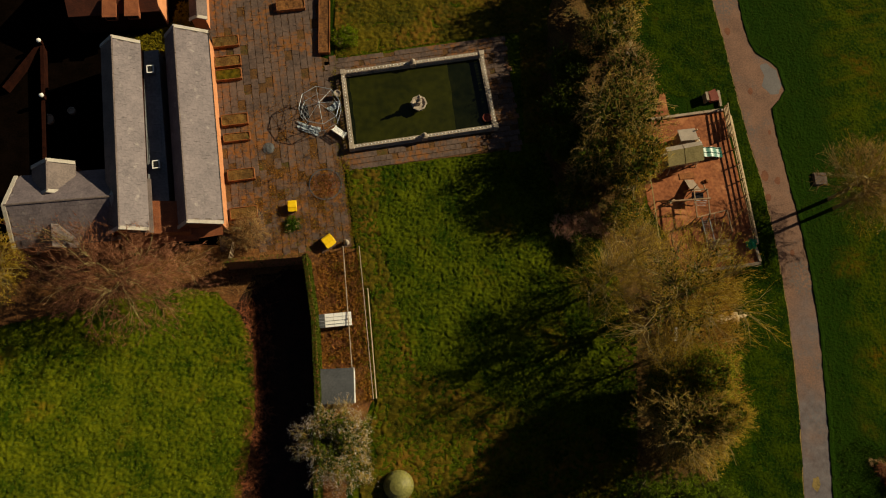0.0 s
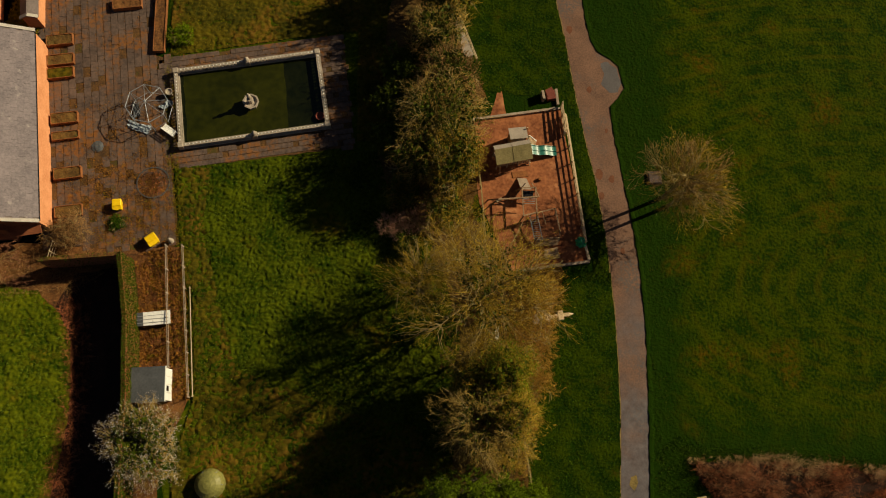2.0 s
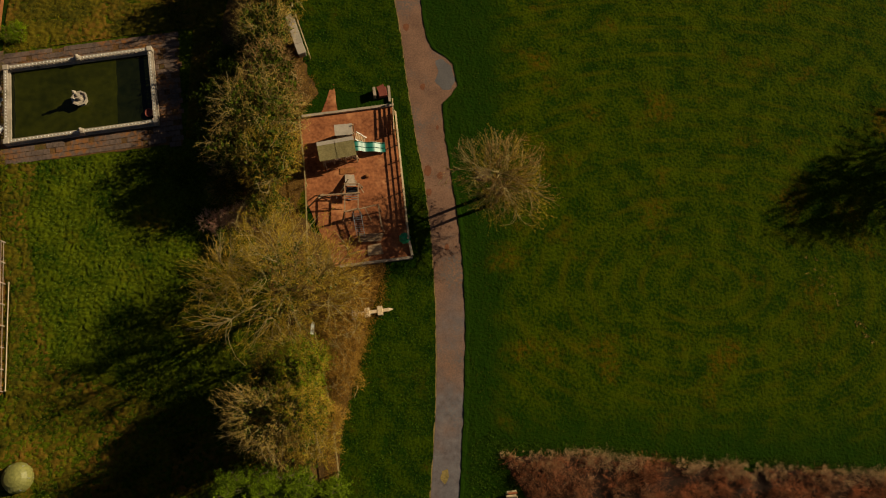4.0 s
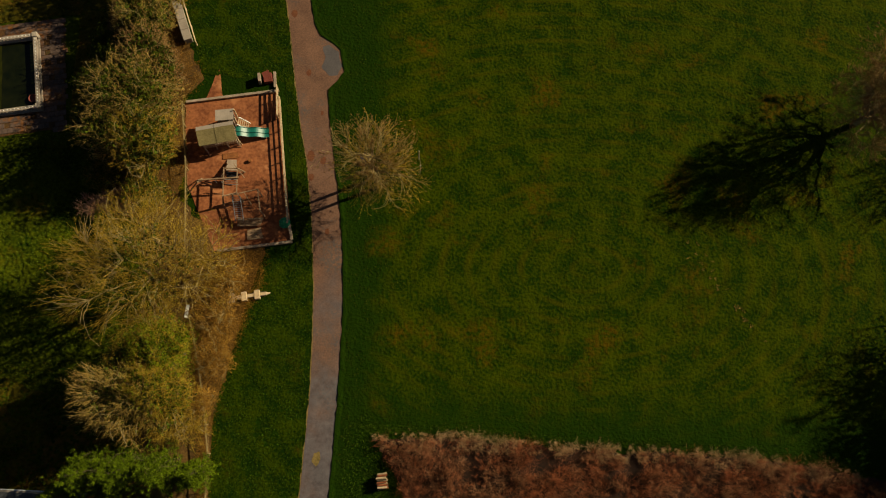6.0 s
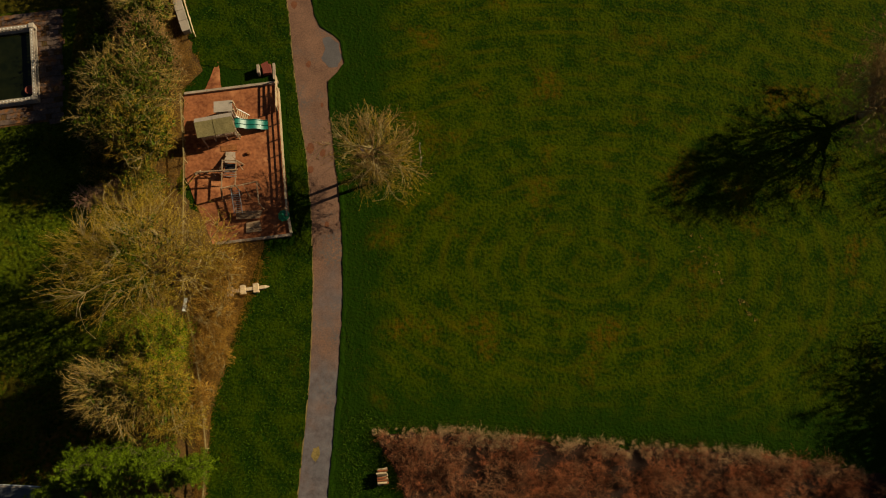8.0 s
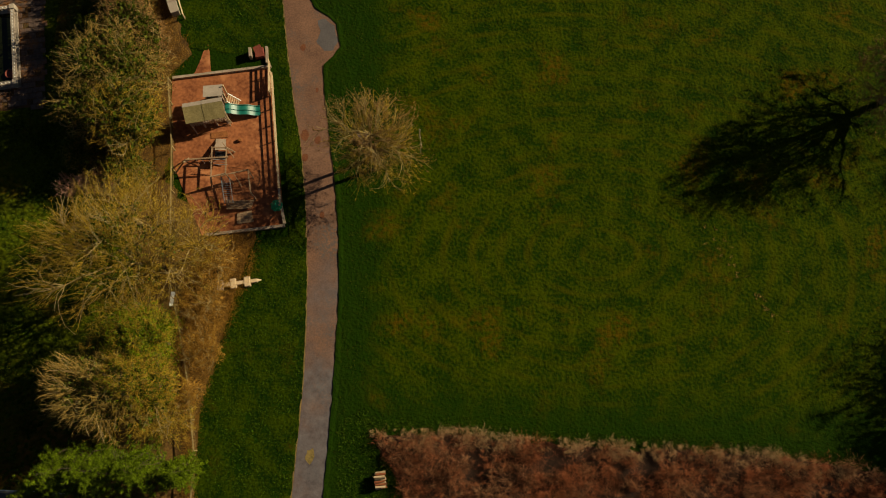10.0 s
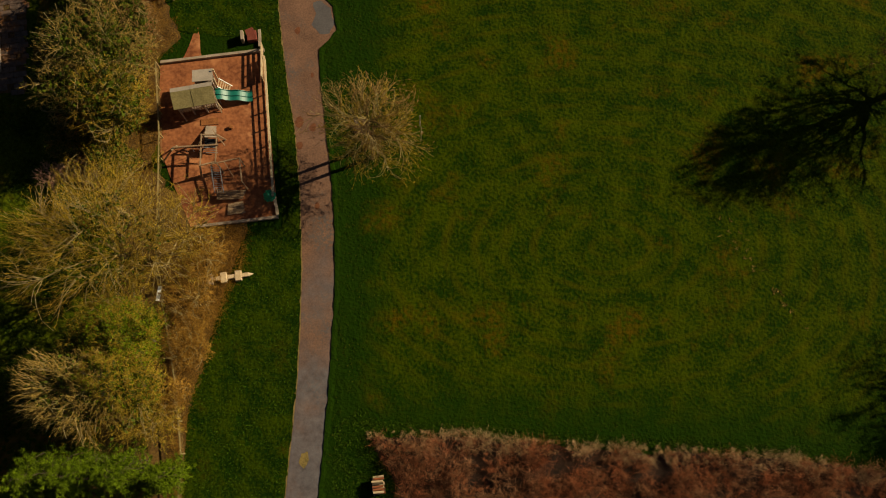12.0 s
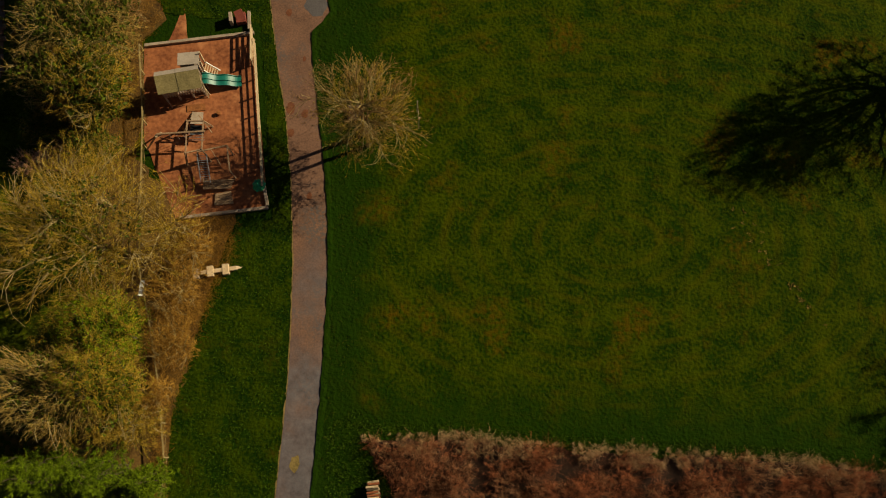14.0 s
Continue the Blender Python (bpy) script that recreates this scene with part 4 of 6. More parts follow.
sheet("algae_film", [tuple((mid + (c - mid) * 0.96).xy) for c in film_corners], 0.064, GREEN_FILM, "thin greener sheet over most of the pond", "water", 0.08, 0.4, 0.003)
for k in range(4):
    a, b = PC[k], PC[(k + 1) % 4]
    part("plinth", beam(bmesh.new(), a + UP * 0.11, b + UP * 0.11, 0.46, 0.22), STONE, pond)
    n_len = round((b - a).length / 0.9)
    for j in range(n_len):
        p, q = a.lerp(b, (j + 0.008) / n_len), a.lerp(b, (j + 0.992) / n_len)
        part("rail_stone", beam(bmesh.new(), p + UP * 0.7, q + UP * 0.7, 0.34, 0.1), STONE, pond)
bm = lathe(bmesh.new(), [(0.07, 0.22), (0.05, 0.3), (0.1, 0.42), (0.05, 0.58), (0.075, 0.66)], 8)
bmesh.ops.recalc_face_normals(bm, faces=bm.faces)
baluster = bpy.data.meshes.new("baluster")
bm.to_mesh(baluster)
bm.free()
baluster.materials.append(STONE)
bm = lathe(bmesh.new(), [(0.06, 0.75), (0.055, 0.79), (0.02, 0.81)], 6)
bmesh.ops.recalc_face_normals(bm, faces=bm.faces)
stud = bpy.data.meshes.new("stud")
bm.to_mesh(stud)
bm.free()
stud.materials.append(WHITE)
for k in range(4):
    a, b = PC[k], PC[(k + 1) % 4]
    n_bal = round((b - a).length / 0.34)
    for j in range(n_bal):
        for nm, me in (("baluster", baluster), ("stud", stud)):
            ob = new(nm, me)
            ob.parent = pond
            ob.location = a.lerp(b, (j + 0.5) / n_bal)
piers = PC + [PC[0].lerp(PC[1], 0.5), PC[2].lerp(PC[3], 0.5)]
for p in piers:
    part("pier", box(bmesh.new(), p.x, p.y, 0, 0.5, 0.5, 0.86, 10, 0.03), STONE, pond)
for p in piers[4:]:
    part("finial", lathe(bmesh.new(), [(0.1, 0.86), (0.2, 0.95), (0.24, 1.1), (0.12, 1.26), (0.03, 1.34)], 12, p.x, p.y), STONE, pond)

fountain = thing("fountain", "pale stone fountain with a round basin and figure", "fountain", 1.4, 31.55, 0.0)
part("basin", lathe(bmesh.new(), [(0.55, 0.0), (0.58, 0.55), (0.78, 0.72), (0.8, 0.82), (0.64, 0.82), (0.5, 0.66), (0.1, 0.62)], 8), STONE, fountain)
part("pedestal", lathe(bmesh.new(), [(0.26, 0.6), (0.2, 0.8), (0.15, 1.2), (0.32, 1.32), (0.3, 1.4), (0.1, 1.42)], 12), STONE, fountain)
statue = tagged(part("statue", lathe(bmesh.new(), [(0.12, 1.42), (0.18, 1.6), (0.15, 1.85), (0.2, 2.05), (0.08, 2.2), (0.11, 2.3), (0.09, 2.42), (0.02, 2.46)], 10), STONE, fountain))
basket = thing("water_plant_basket", "reddish basket of dead pond plants", "basket", 8.0, 30.4, 0.06)
part("basket", lathe(bmesh.new(), [(0.35, 0), (0.45, 0.3), (0.4, 0.32), (0.3, 0.2)], 10), RED_PAINT, basket)

# ---- trees and growth ----
grow("alder_tree", 22.9, 11.6, 14.4, 6.3, "large bare tree with olive catkins and pale limbs", 11, BARK, TWIG_OLIVE, LEAF_OLIVE, 0.2, 22, 1.15, 6000, 0.034, ivy=1600, ivy_size=0.13, crown_base=0.36, twig_r=0.0085, hairs=6, tip=0.045)
grow("alder_tree", 17.6, 13.2, 8.6, 3.6, "leaning tree with yellow-green catkins at the lawn", 28, BARK, TWIG_OLIVE, LEAF_OLIVE, 0.16, 14, 1.1, 3000, 0.036, crown_base=0.3, twig_r=0.0085, hairs=5, tip=0.045)
grow("alder_tree", 21.2, 16.2, 7.6, 3.8, "spreading olive tree at the edge of the lawn", 18, BARK, TWIG_OLIVE, LEAF_OLIVE, 0.2, 14, 1.0, 4000, 0.036, crown_base=0.25, twig_r=0.0085, hairs=7, tip=0.045)
grow("alder_tree", 26.6, 13.6, 8.2, 3.8, "bare olive tree overhanging the play area", 17, BARK, TWIG_OLIVE, LEAF_OLIVE, 0.2, 14, 0.95, 2500, 0.034, crown_base=0.25, twig_r=0.010, hairs=6, tip=0.045)
grow("alder_tree", 22.6, 1.3, 14.2, 3.6, "tall bare tree with pale spreading limbs and ivy", 12, BARK, TWIG_PALE, None, 0.24, 22, 1.2, ivy=3000, crown_base=0.3, offset=(-0.5, -0.2), twig_r=0.011, hairs=5, tip=0.05)
grow("alder_tree", 24.0, 1.4, 10.4, 3.9, "spreading bare tree with brown twigs among ivy", 27, BARK, TWIG_OLIVE, None, 0.16, 18, 1.2, 0, 0.036, crown_base=0.15, twig_r=0.0095, hairs=7, tip=0.045, core=1800)
grow("alder_tree", 22.9, 7.4, 8.6, 2.8, "leafless olive tree between its taller neighbours", 29, BARK, TWIG_OLIVE, LEAF_OLIVE, 0.16, 14, 1.1, 1800, 0.036, crown_base=0.25, twig_r=0.0085, hairs=5, tip=0.045)
grow("ivy_tree", 24.5, 5.0, 12.0, 2.4, "tree thick with bright green ivy", 13, BARK_DARK, TWIG_OLIVE, IVY_BRIGHT, 0.25, 17, 1.2, 17000, 0.06, ivy=6000, ivy_size=0.09, crown_base=0.2, twig_r=0.0095, tip=0.08, hairs=9, core=6500)
# tree added for the group's shaded west side; leaf colour holds the shade
grow("ivy_tree", 22.2, 4.2, 10.4, 2.3, "added ivy tree, its leaves darkened for the shaded west side", 14, BARK_DARK, TWIG_OLIVE, IVY_SHADE, 0.2, 18, 1.2, 11000, 0.06, ivy=5000, ivy_size=0.085, crown_base=0.15, twig_r=0.0095, tip=0.07, hairs=8, core=4000)
grow("ivy_tree", 24.8, 2.0, 13.6, 2.1, "slim tree with yellow-green ivy and bare twigs", 19, BARK_DARK, TWIG_OLIVE, IVY_BRIGHT, 0.2, 18, 1.2, 6000, 0.05, ivy=3500, ivy_size=0.085, crown_base=0.15, twig_r=0.0095, tip=0.08, hairs=9, core=5000)
for k, (x, y, h, r) in enumerate([(27.9, 8.6, 6.0, 2.5), (27.8, 5.0, 5.6, 2.0), (26.9, 1.2, 4.6, 1.3), (28.4, 12.2, 4.6, 2.3)]):
    grow("hazel_tree", x, y, h, r, "slender sparse tree with rusty golden twigs", 15 + 100 * k, BARK, TWIG_GOLD, None, 0.07, 11, 0.95, crown_base=0.12, twig_r=0.009, hairs=8, tip=0.07, group="thin trees along the boundary fence")
grow("alder_tree", 25.4, -0.9, 5.6, 2.3, "low olive thicket tree beside the conifers", 20, BARK, TWIG_OLIVE, LEAF, 0.1, 12, 1.05, 2500, 0.05, crown_base=0.08, twig_r=0.012, hairs=8, tip=0.06)
for k, (x, y, h, r) in enumerate([(19.4, 28.6, 10.2, 4.2), (20.6, 24.4, 9.4, 3.2), (17.8, 25.0, 8.6, 2.8), (20.4, 32.8, 8.6, 3.0), (19.2, 37.2, 8.4, 3.0), (20.0, 41.4, 8.0, 2.8), (17.6, 44.5, 9, 3.2)]):
    grow("hedgerow_tree", x, y, h, r, "dense tree with bare pale twigs and dark ivy", 30 + k, BARK, (TWIG_PALE, TWIG_OLIVE, TWIG_PALE, TWIG_BROWN)[k % 4], LEAF, 0.24, 17, 1.1, 800, 0.05, ivy=5500 if k < 4 else 2500, ivy_size=0.085, core=2600, group="hedgerow trees", crown_base=0.08, twig_r=0.0115, hairs=6, tip=0.06)
for k, (x, y, h, r) in enumerate([(15.4, 30.8, 4.6, 2.0), (15.2, 27.2, 4.2, 1.9), (15.8, 34.6, 4.4, 1.9)]):
    grow("holly_bush", x, y, h, r, "dark evergreen bush under the tree row", 90 + k, BARK_DARK, LEAF, LEAF, 0.1, 12, 1.0, 9000, 0.1, category="bush", group="evergreens under the trees", crown_base=0.05)
for k, (x, y, h, r) in enumerate([(19.6, -4.6, 11.6, 2.5), (22.3, -4.4, 11.8, 2.5), (24.8, -4.4, 10.4, 2.3), (27.2, -4.8, 7.0, 1.8), (17.0, -6.4, 9.0, 2.3), (20.8, -8.2, 9.0, 2.4), (24.2, -8.2, 9.2, 2.4)]):
    grow("cypress_tree", x, y, h, r, "dense green conifer with feathery sprays", 50 + k, BARK_DARK, CONIFER, CONIFER, 0.2, 24, 0.75, 18000 if k < 4 else 5000, 0.125, group="conifers by the fence", crown_base=0.06, cone=0.85, twig_r=0.01, slim=0.1, hairs=3, tip=0.1, sprays=44)
grow("oak_tree", 41.3, 22.8, 9.2, 4.6, "bare brown tree with spreading limbs by the path", 61, BARK, TWIG_BROWN, None, 0.2, 14, 1.15, crown_base=0.42, twig_r=0.0075, hairs=9, tip=0.042, offset=(0.3, -0.2), fork=0.48)
grow("oak_tree", 41.7, 21.9, 8.6, 4.4, "bare brown tree beside its twin by the path", 69, BARK, TWIG_OLIVE, None, 0.2, 14, 1.15, crown_base=0.42, twig_r=0.0075, hairs=9, tip=0.042, offset=(0.3, -0.2), fork=0.48)
grow("cherry_tree", -5.4, -0.3, 4.6, 3.7, "shrubby tree with pale blossom and green shoots", 62, BARK_DARK, TWIG_PALE, BLOSSOM, 0.14, 14, 1.15, 17000, 0.034, ivy=5000, crown_base=0.1, hairs=8, core=1600)
grow("ash_tree", -24.2, 13.6, 7.4, 8.2, "bare brown tree spreading over the roof", 63, BARK, TWIG_ASH, None, 0.16, 20, 1.35, crown_base=0.3, hairs=17, twig_r=0.007, tip=0.07, squash=0.58, fork=0.35)
grow("ash_tree", -34.8, 13.8, 7.0, 3.6, "small bare tree with olive twigs at the gable", 64, BARK, TWIG_OLIVE, LEAF_OLIVE, 0.18, 12, 1.0, 1200, 0.06, hairs=9)
grow("hawthorn_bush", -14.1, 18.3, 2.3, 2.0, "grey-brown leafless thorn bush against the wall", 65, BARK, TWIG_BROWN, None, 0.06, 14, 1.15, twig_r=0.008, category="bush", crown_base=0.08, tip=0.12)
grow("field_tree", 91.0, 29.8, 14.2, 8.0, "tall bare tree with forked limbs on the field", 66, BARK, TWIG_BROWN, None, 0.34, 19, 1.35, cone=0.5, offset=(0, -1.0), twig_r=0.011, crown_base=0.14, hairs=17, tip=0.075, fork=0.15)
grow("field_tree", 110.0, 29.0, 13.6, 4.6, "bare tree with slim limbs farther along the field", 60, BARK, TWIG_BROWN, None, 0.36, 13, 1.1, twig_r=0.012, crown_base=0.25, hairs=14, tip=0.07, fork=0.2)
grow("field_tree", 107.6, 7.0, 16.0, 8.0, "tall dense bare tree at the edge of the field", 67, BARK, TWIG_BROWN, LEAF, 0.5, 14, 1.2, 9000, 0.11, ivy=6000, core=6000, twig_r=0.016, crown_base=0.2, hairs=9)
grow("field_tree", 106.2, -1.4, 14.5, 7.6, "tall dense ivy-clad tree at the edge of the field", 68, BARK, TWIG_BROWN, LEAF, 0.5, 14, 1.2, 9000, 0.11, ivy=6000, core=6000, twig_r=0.016, crown_base=0.15, hairs=9)
for k, (x, y, h, r) in enumerate([(15.4, 19.2, 1.9, 1.6), (17.6, 19.8, 2.2, 1.8), (16.6, 17.6, 1.6, 1.2), (20.2, 20.6, 4.0, 2.0), (16.0, 22.4, 3.0, 1.8)]):
    grow("garden_shrub", x, y, h, r, "pinkish leafless shrub at the lawn's edge" if k < 2 else "dark green evergreen shrub at the lawn's edge", 70 + k, BARK, TWIG_PINK if k < 2 else TWIG_OLIVE, None if k < 2 else LEAF, 0.06, 12, 0.95, 0 if k < 2 else 3500, 0.1, twig_r=0.009, category="bush", crown_base=0.06)

HEDGE = [(41.6, -1.9), (49.2, -1.9), (59.6, -2.9), (72.7, -3.5), (82.2, -4.3), (86.5, -5.4), (97, -8), (97, -9.5), (45.8, -9.5), (45.4, -9), (44.0, -5.0), (42.6, -3.0)]
GAPS = [(57.3, -4.0, 0.65), (65.5, -4.5, 0.5), (60.2, -3.5, 0.4), (48.4, -2.6, 0.35), (52.2, -2.6, 0.3)]
cane_clumps("bramble_litter", HEDGE, 420, 20, 0.3, 0.9, TWIG_RED, "low tangle of dead bramble stems over the ground", 80, 0.009, GAPS[:2])
cane_clumps("bramble_bank", HEDGE, 700, 24, 1.15, 1.0, TWIG_RED, "bank of dead red-brown brambles and bracken", 81, 0.0085, GAPS)
cane_clumps("bramble_tops", HEDGE, 330, 24, 1.35, 0.85, TWIG_RUST, "taller rusty bramble canes standing out of the bank", 88, 0.0085, GAPS)
cane_clumps("bramble_fringe", [(41.5, -1.5), (49.2, -1.4), (59.6, -2.4), (72.7, -2.9), (86.5, -4.8), (86.5, -6.2), (72.7, -4.3), (59.6, -3.8), (49.2, -2.9), (43.6, -3.1), (42.2, -2.5)], 520, 20, 0.6, 0.5, TWIG_STRAW, "pale dry stems along the edge of the brambles", 82, 0.009, GAPS)
tufts("bramble_edge_grass", [(41.2, -0.6), (49.2, -0.8), (59.6, -1.8), (72.7, -2.3), (86.5, -4.2), (86.5, -5.0), (72.7, -3.1), (59.6, -2.6), (49.2, -1.7), (41.6, -1.7)], 70, 0.22, BLADE_GREEN, "rank green grass along the brambles", "grass", 46, 4, 0.14, clump=0.3, width=0.016, straight=True)
thicket("bracken", [(27, 15.3), (31.4, 15.4), (31.3, 12.3), (30.0, 9), (28.9, 5.5), (27.7, 1.5), (27.4, -3), (27.6, -12), (27.0, -12), (26, 0), (24.5, 8)], 80, 0.45, BRACKEN, "flattened brown bracken beneath the trees", "bracken", 83, 0.8, 0.009)
thicket("grove_bracken", [(22.6, 36.3), (24.3, 33), (22.5, 30.8), (23.5, 24), (22.5, 18.5), (20.5, 19), (21.0, 33), (20, 40), (21.0, 44)], 45, 0.4, BRACKEN, "dead brown growth beside the tree row", "bracken", 89, 0.8, 0.008)
thicket("bed_growth", [(-16.5, 16.9), (-9.0, 16.4), (-9.2, 15.9), (-13.2, 12.9), (-20, 12.4), (-30, 11.2), (-31, 15.5)], 30, 0.5, TWIG_BROWN, "dead brown growth in the bed below the house", "dead plants", 84, 0.8, 0.01)
thicket("strip_growth", [(-8.0, 16.6), (-4.2, 17), (-2.8, 4), (-6.6, 3.5), (-7.3, 10)], 26, 0.35, TWIG_RED, "dead stems in the allotment strip", "dead plants", 85, 0.7, 0.009)
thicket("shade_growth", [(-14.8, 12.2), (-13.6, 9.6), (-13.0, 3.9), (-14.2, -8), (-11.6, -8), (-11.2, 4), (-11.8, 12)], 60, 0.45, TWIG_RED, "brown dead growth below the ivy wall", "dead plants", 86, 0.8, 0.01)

ROAD = [(x - 0.1, y) for x, y in PATH_L] + [(x + 0.12, y) for x, y in PATH_R[::-1]]
FIELD_AREA = [(33.5, 46), (100, 46), (100, -4.5), (86.5, -5), (72.7, -3.2), (59.6, -2.7), (49.2, -1.7), (42.0, -1.9), (43.6, -5.0), (45, -9), (46, -13), (37.5, -13), (38, -5)]
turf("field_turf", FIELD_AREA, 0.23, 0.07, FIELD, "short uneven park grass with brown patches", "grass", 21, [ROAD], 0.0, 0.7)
VERGE = [(31.6, 46), (34, 31), (36, 18), (36.4, 8), (36, -13), (27.5, -13), (27.5, 0.5), (28.7, 5.5), (29.6, 9.5), (30.9, 14.4), (34.2, 15.4), (32.3, 32.9), (24, 33.6), (22.9, 37.5), (21.2, 46)]
turf("verge_turf", VERGE, 0.18, 0.07, VERGE_GRASS, "green grass verge between path and fence", "grass", 22, [ROAD], 0.0)
LAWN_A = [(-5.4, 24.9), (-3.7, 14), (-2.85, 13.2), (-1.9, 3.9), (-3.6, -3), (-2, -9), (20, -9), (21, 0), (21.5, 9), (20, 15), (15.5, 20), (13.8, 26.5), (11.6, 27), (4, 26)]
LAWN_B = [(-6.9, 36.5), (9.8, 39.7), (11.4, 39.7), (11.6, 28), (14, 28), (14.4, 46), (-7.0, 46)]
LAWN_C = [(-40, 8.6), (-30.5, 10.9), (-22.7, 13.0), (-19.6, 13.4), (-16.7, 12.9), (-14.4, 11.0), (-13.2, 8.5), (-12.8, 5), (-12.6, 1.8), (-13, -2.4), (-14.2, -9), (-40, -9)]
turf("garden_turf", LAWN_A, 0.1, 0.13, LAWN, "uneven tussocky lawn of the garden", "grass", 23, (), 0.005, tussock=0.31)
turf("upper_turf", LAWN_B, 0.13, 0.12, LAWN_GOLD, "uneven yellow-green lawn beyond the pond", "grass", 24, (), 0.01, tussock=0.5)
turf("lower_turf", LAWN_C, 0.11, 0.11, LAWN_BRIGHT, "uneven bright green lawn below the house", "grass", 25, (), 0.005, tussock=0.31)
turf("dry_turf", [(-5.4, 24.9), (-3.7, 14), (-2.85, 13.2), (-1.9, 3.9), (-3.6, -3), (-2, -9), (20, -9), (18, 1), (12, 2.2), (6, 4.5), (1.5, 6), (-0.4, 12), (-2.4, 20), (-2, 25)], 0.13, 0.15, LAWN_GOLD, "yellowed dry grass of the lower lawn", "grass", 41, (), 0.01, tussock=0.5)
tufts("strip_grass", [(-6.9, 15.6), (-4.4, 16.4), (-2.9, 4.4), (-6.1, 4.2), (-6.8, 10.3)], 16, 0.18, BLADE_GOLD, "olive grass coming up in the allotment strip", "grass", 42, 5, 0.18, clump=0.8, width=0.02)
tufts("corner_grass", [(39.2, -1.0), (41.2, 0.4), (43.0, -0.8), (42.4, -3.2), (43.8, -5.2), (45, -9), (46, -12), (39.5, -12), (39.2, -6)], 60, 0.22, BLADE_GREEN, "long green grass at the corner of the brambles", "grass", 43, 4, 0.13, clump=0.5, width=0.016, straight=True)
tufts("field_tufts", FIELD_AREA, 6, 0.12, BLADE_FIELD, "scattered tufts of longer field grass", "grass", 44, 4, 0.12, holes=[ROAD], clump=0.5, width=0.018, straight=True)
tufts("verge_tufts", VERGE, 20, 0.15, BLADE_GREEN, "tufts of longer grass on the verge", "grass", 45, 4, 0.12, holes=[ROAD], clump=0.5, width=0.016, straight=True)
tufts("lawn_tufts", LAWN_A, 36, 0.21, BLADE, "long uncut green grass in tussocks", "grass", 93, 4, 0.1, clump=0.3, width=0.014, straight=True)
tufts("north_lawn_tufts", LAWN_B, 40, 0.18, BLADE_GOLD, "uncut yellow-green grass beyond the pond", "grass", 94, 4, 0.1, clump=0.3, width=0.014, straight=True)
tufts("lower_lawn_tufts", LAWN_C, 36, 0.2, BLADE, "long bright green lawn grass in tussocks", "grass", 95, 4, 0.1, clump=0.3, width=0.014, straight=True)
tufts("dry_tufts", [(-3.6, 22), (-2.6, 16), (-3.2, 8), (-1.8, 2), (2, -3), (10, -4), (16, 2), (14, 5), (4, 3.5), (0, 9)], 26, 0.22, BLADE_GOLD, "yellowed dry grass across the lawn", "grass", 96, 4, 0.12, clump=0.5, width=0.014, straight=True)
tufts("terrace_weeds", [(-16, 30), (-8, 34), (-6.4, 27), (-4.6, 17.6), (-16, 17.6)], 22, 0.2, BLADE_RUST, "dry rusty weeds growing in the terrace joints", "weeds", 97, 5, 0.2, clump=0.8, width=0.013, straight=True)
tufts("south_terrace_weeds", [(-12.5, 25), (-5.8, 26), (-4.5, 17.4), (-16, 17.4), (-15.5, 19.5)], 30, 0.25, BLADE_RUST, "dry rusty weeds over the lower terrace", "weeds", 99, 5, 0.22, clump=0.75, width=0.013, straight=True)
tufts("terrace_grass", [(-12.5, 23), (-6.2, 24), (-4.6, 17.4), (-14, 17.4)], 12, 0.2, BLADE_GOLD, "olive grass creeping over the lower terrace", "grass", 47, 5, 0.2, clump=0.9, width=0.013, straight=True)
tufts("lawn_edge_grass", [(-7.3, 36.3), (-6.5, 36.4), (-5.0, 25.2), (-3.4, 17.2), (-2.0, 4.0), (-3.0, 4.0), (-4.5, 17.0), (-6.1, 25.0)], 46, 0.24, BLADE_GOLD, "yellowed tufts along the edge of the lawn", "grass", 48, 5, 0.2, clump=0.4, width=0.014, straight=True)
tufts("strip_weeds", [(-8.2, 16.6), (-3.9, 17.2), (-2.3, 3.4), (-6.6, 3.4), (-7.2, 10.3)], 26, 0.22, BLADE_RUST, "dry rusty weeds in the allotment strip", "weeds", 100, 6, 0.26, clump=0.6)
tufts("court_moss", [(-27.6, 36.4), (-21.2, 37.0), (-19.6, 38.5), (-19.6, 42), (-22.4, 42), (-22.8, 39.6), (-25, 38.4), (-27.6, 38)], 70, 0.2, BLADE_GOLD, "mossy grass patch between the ranges", "grass", 98, 5, 0.2)

rng = np.random.default_rng(6)
u = rng.uniform(-0.15, 1.2, 26)
clods = np.stack([73.0 + u * 4.6 + rng.normal(0, 0.5, 26), 15.6 - u * 6.6 + rng.normal(0, 0.5, 26)], 1)
tufts("dead_leaf_clumps", [(72, 16), (79, 16), (79, 8)], 0.01, 0.09, BLADE_DRY, "small clumps of dead leaves scattered on the grass", "leaves", 101, 5, 0.2, spots=clods, width=0.05)

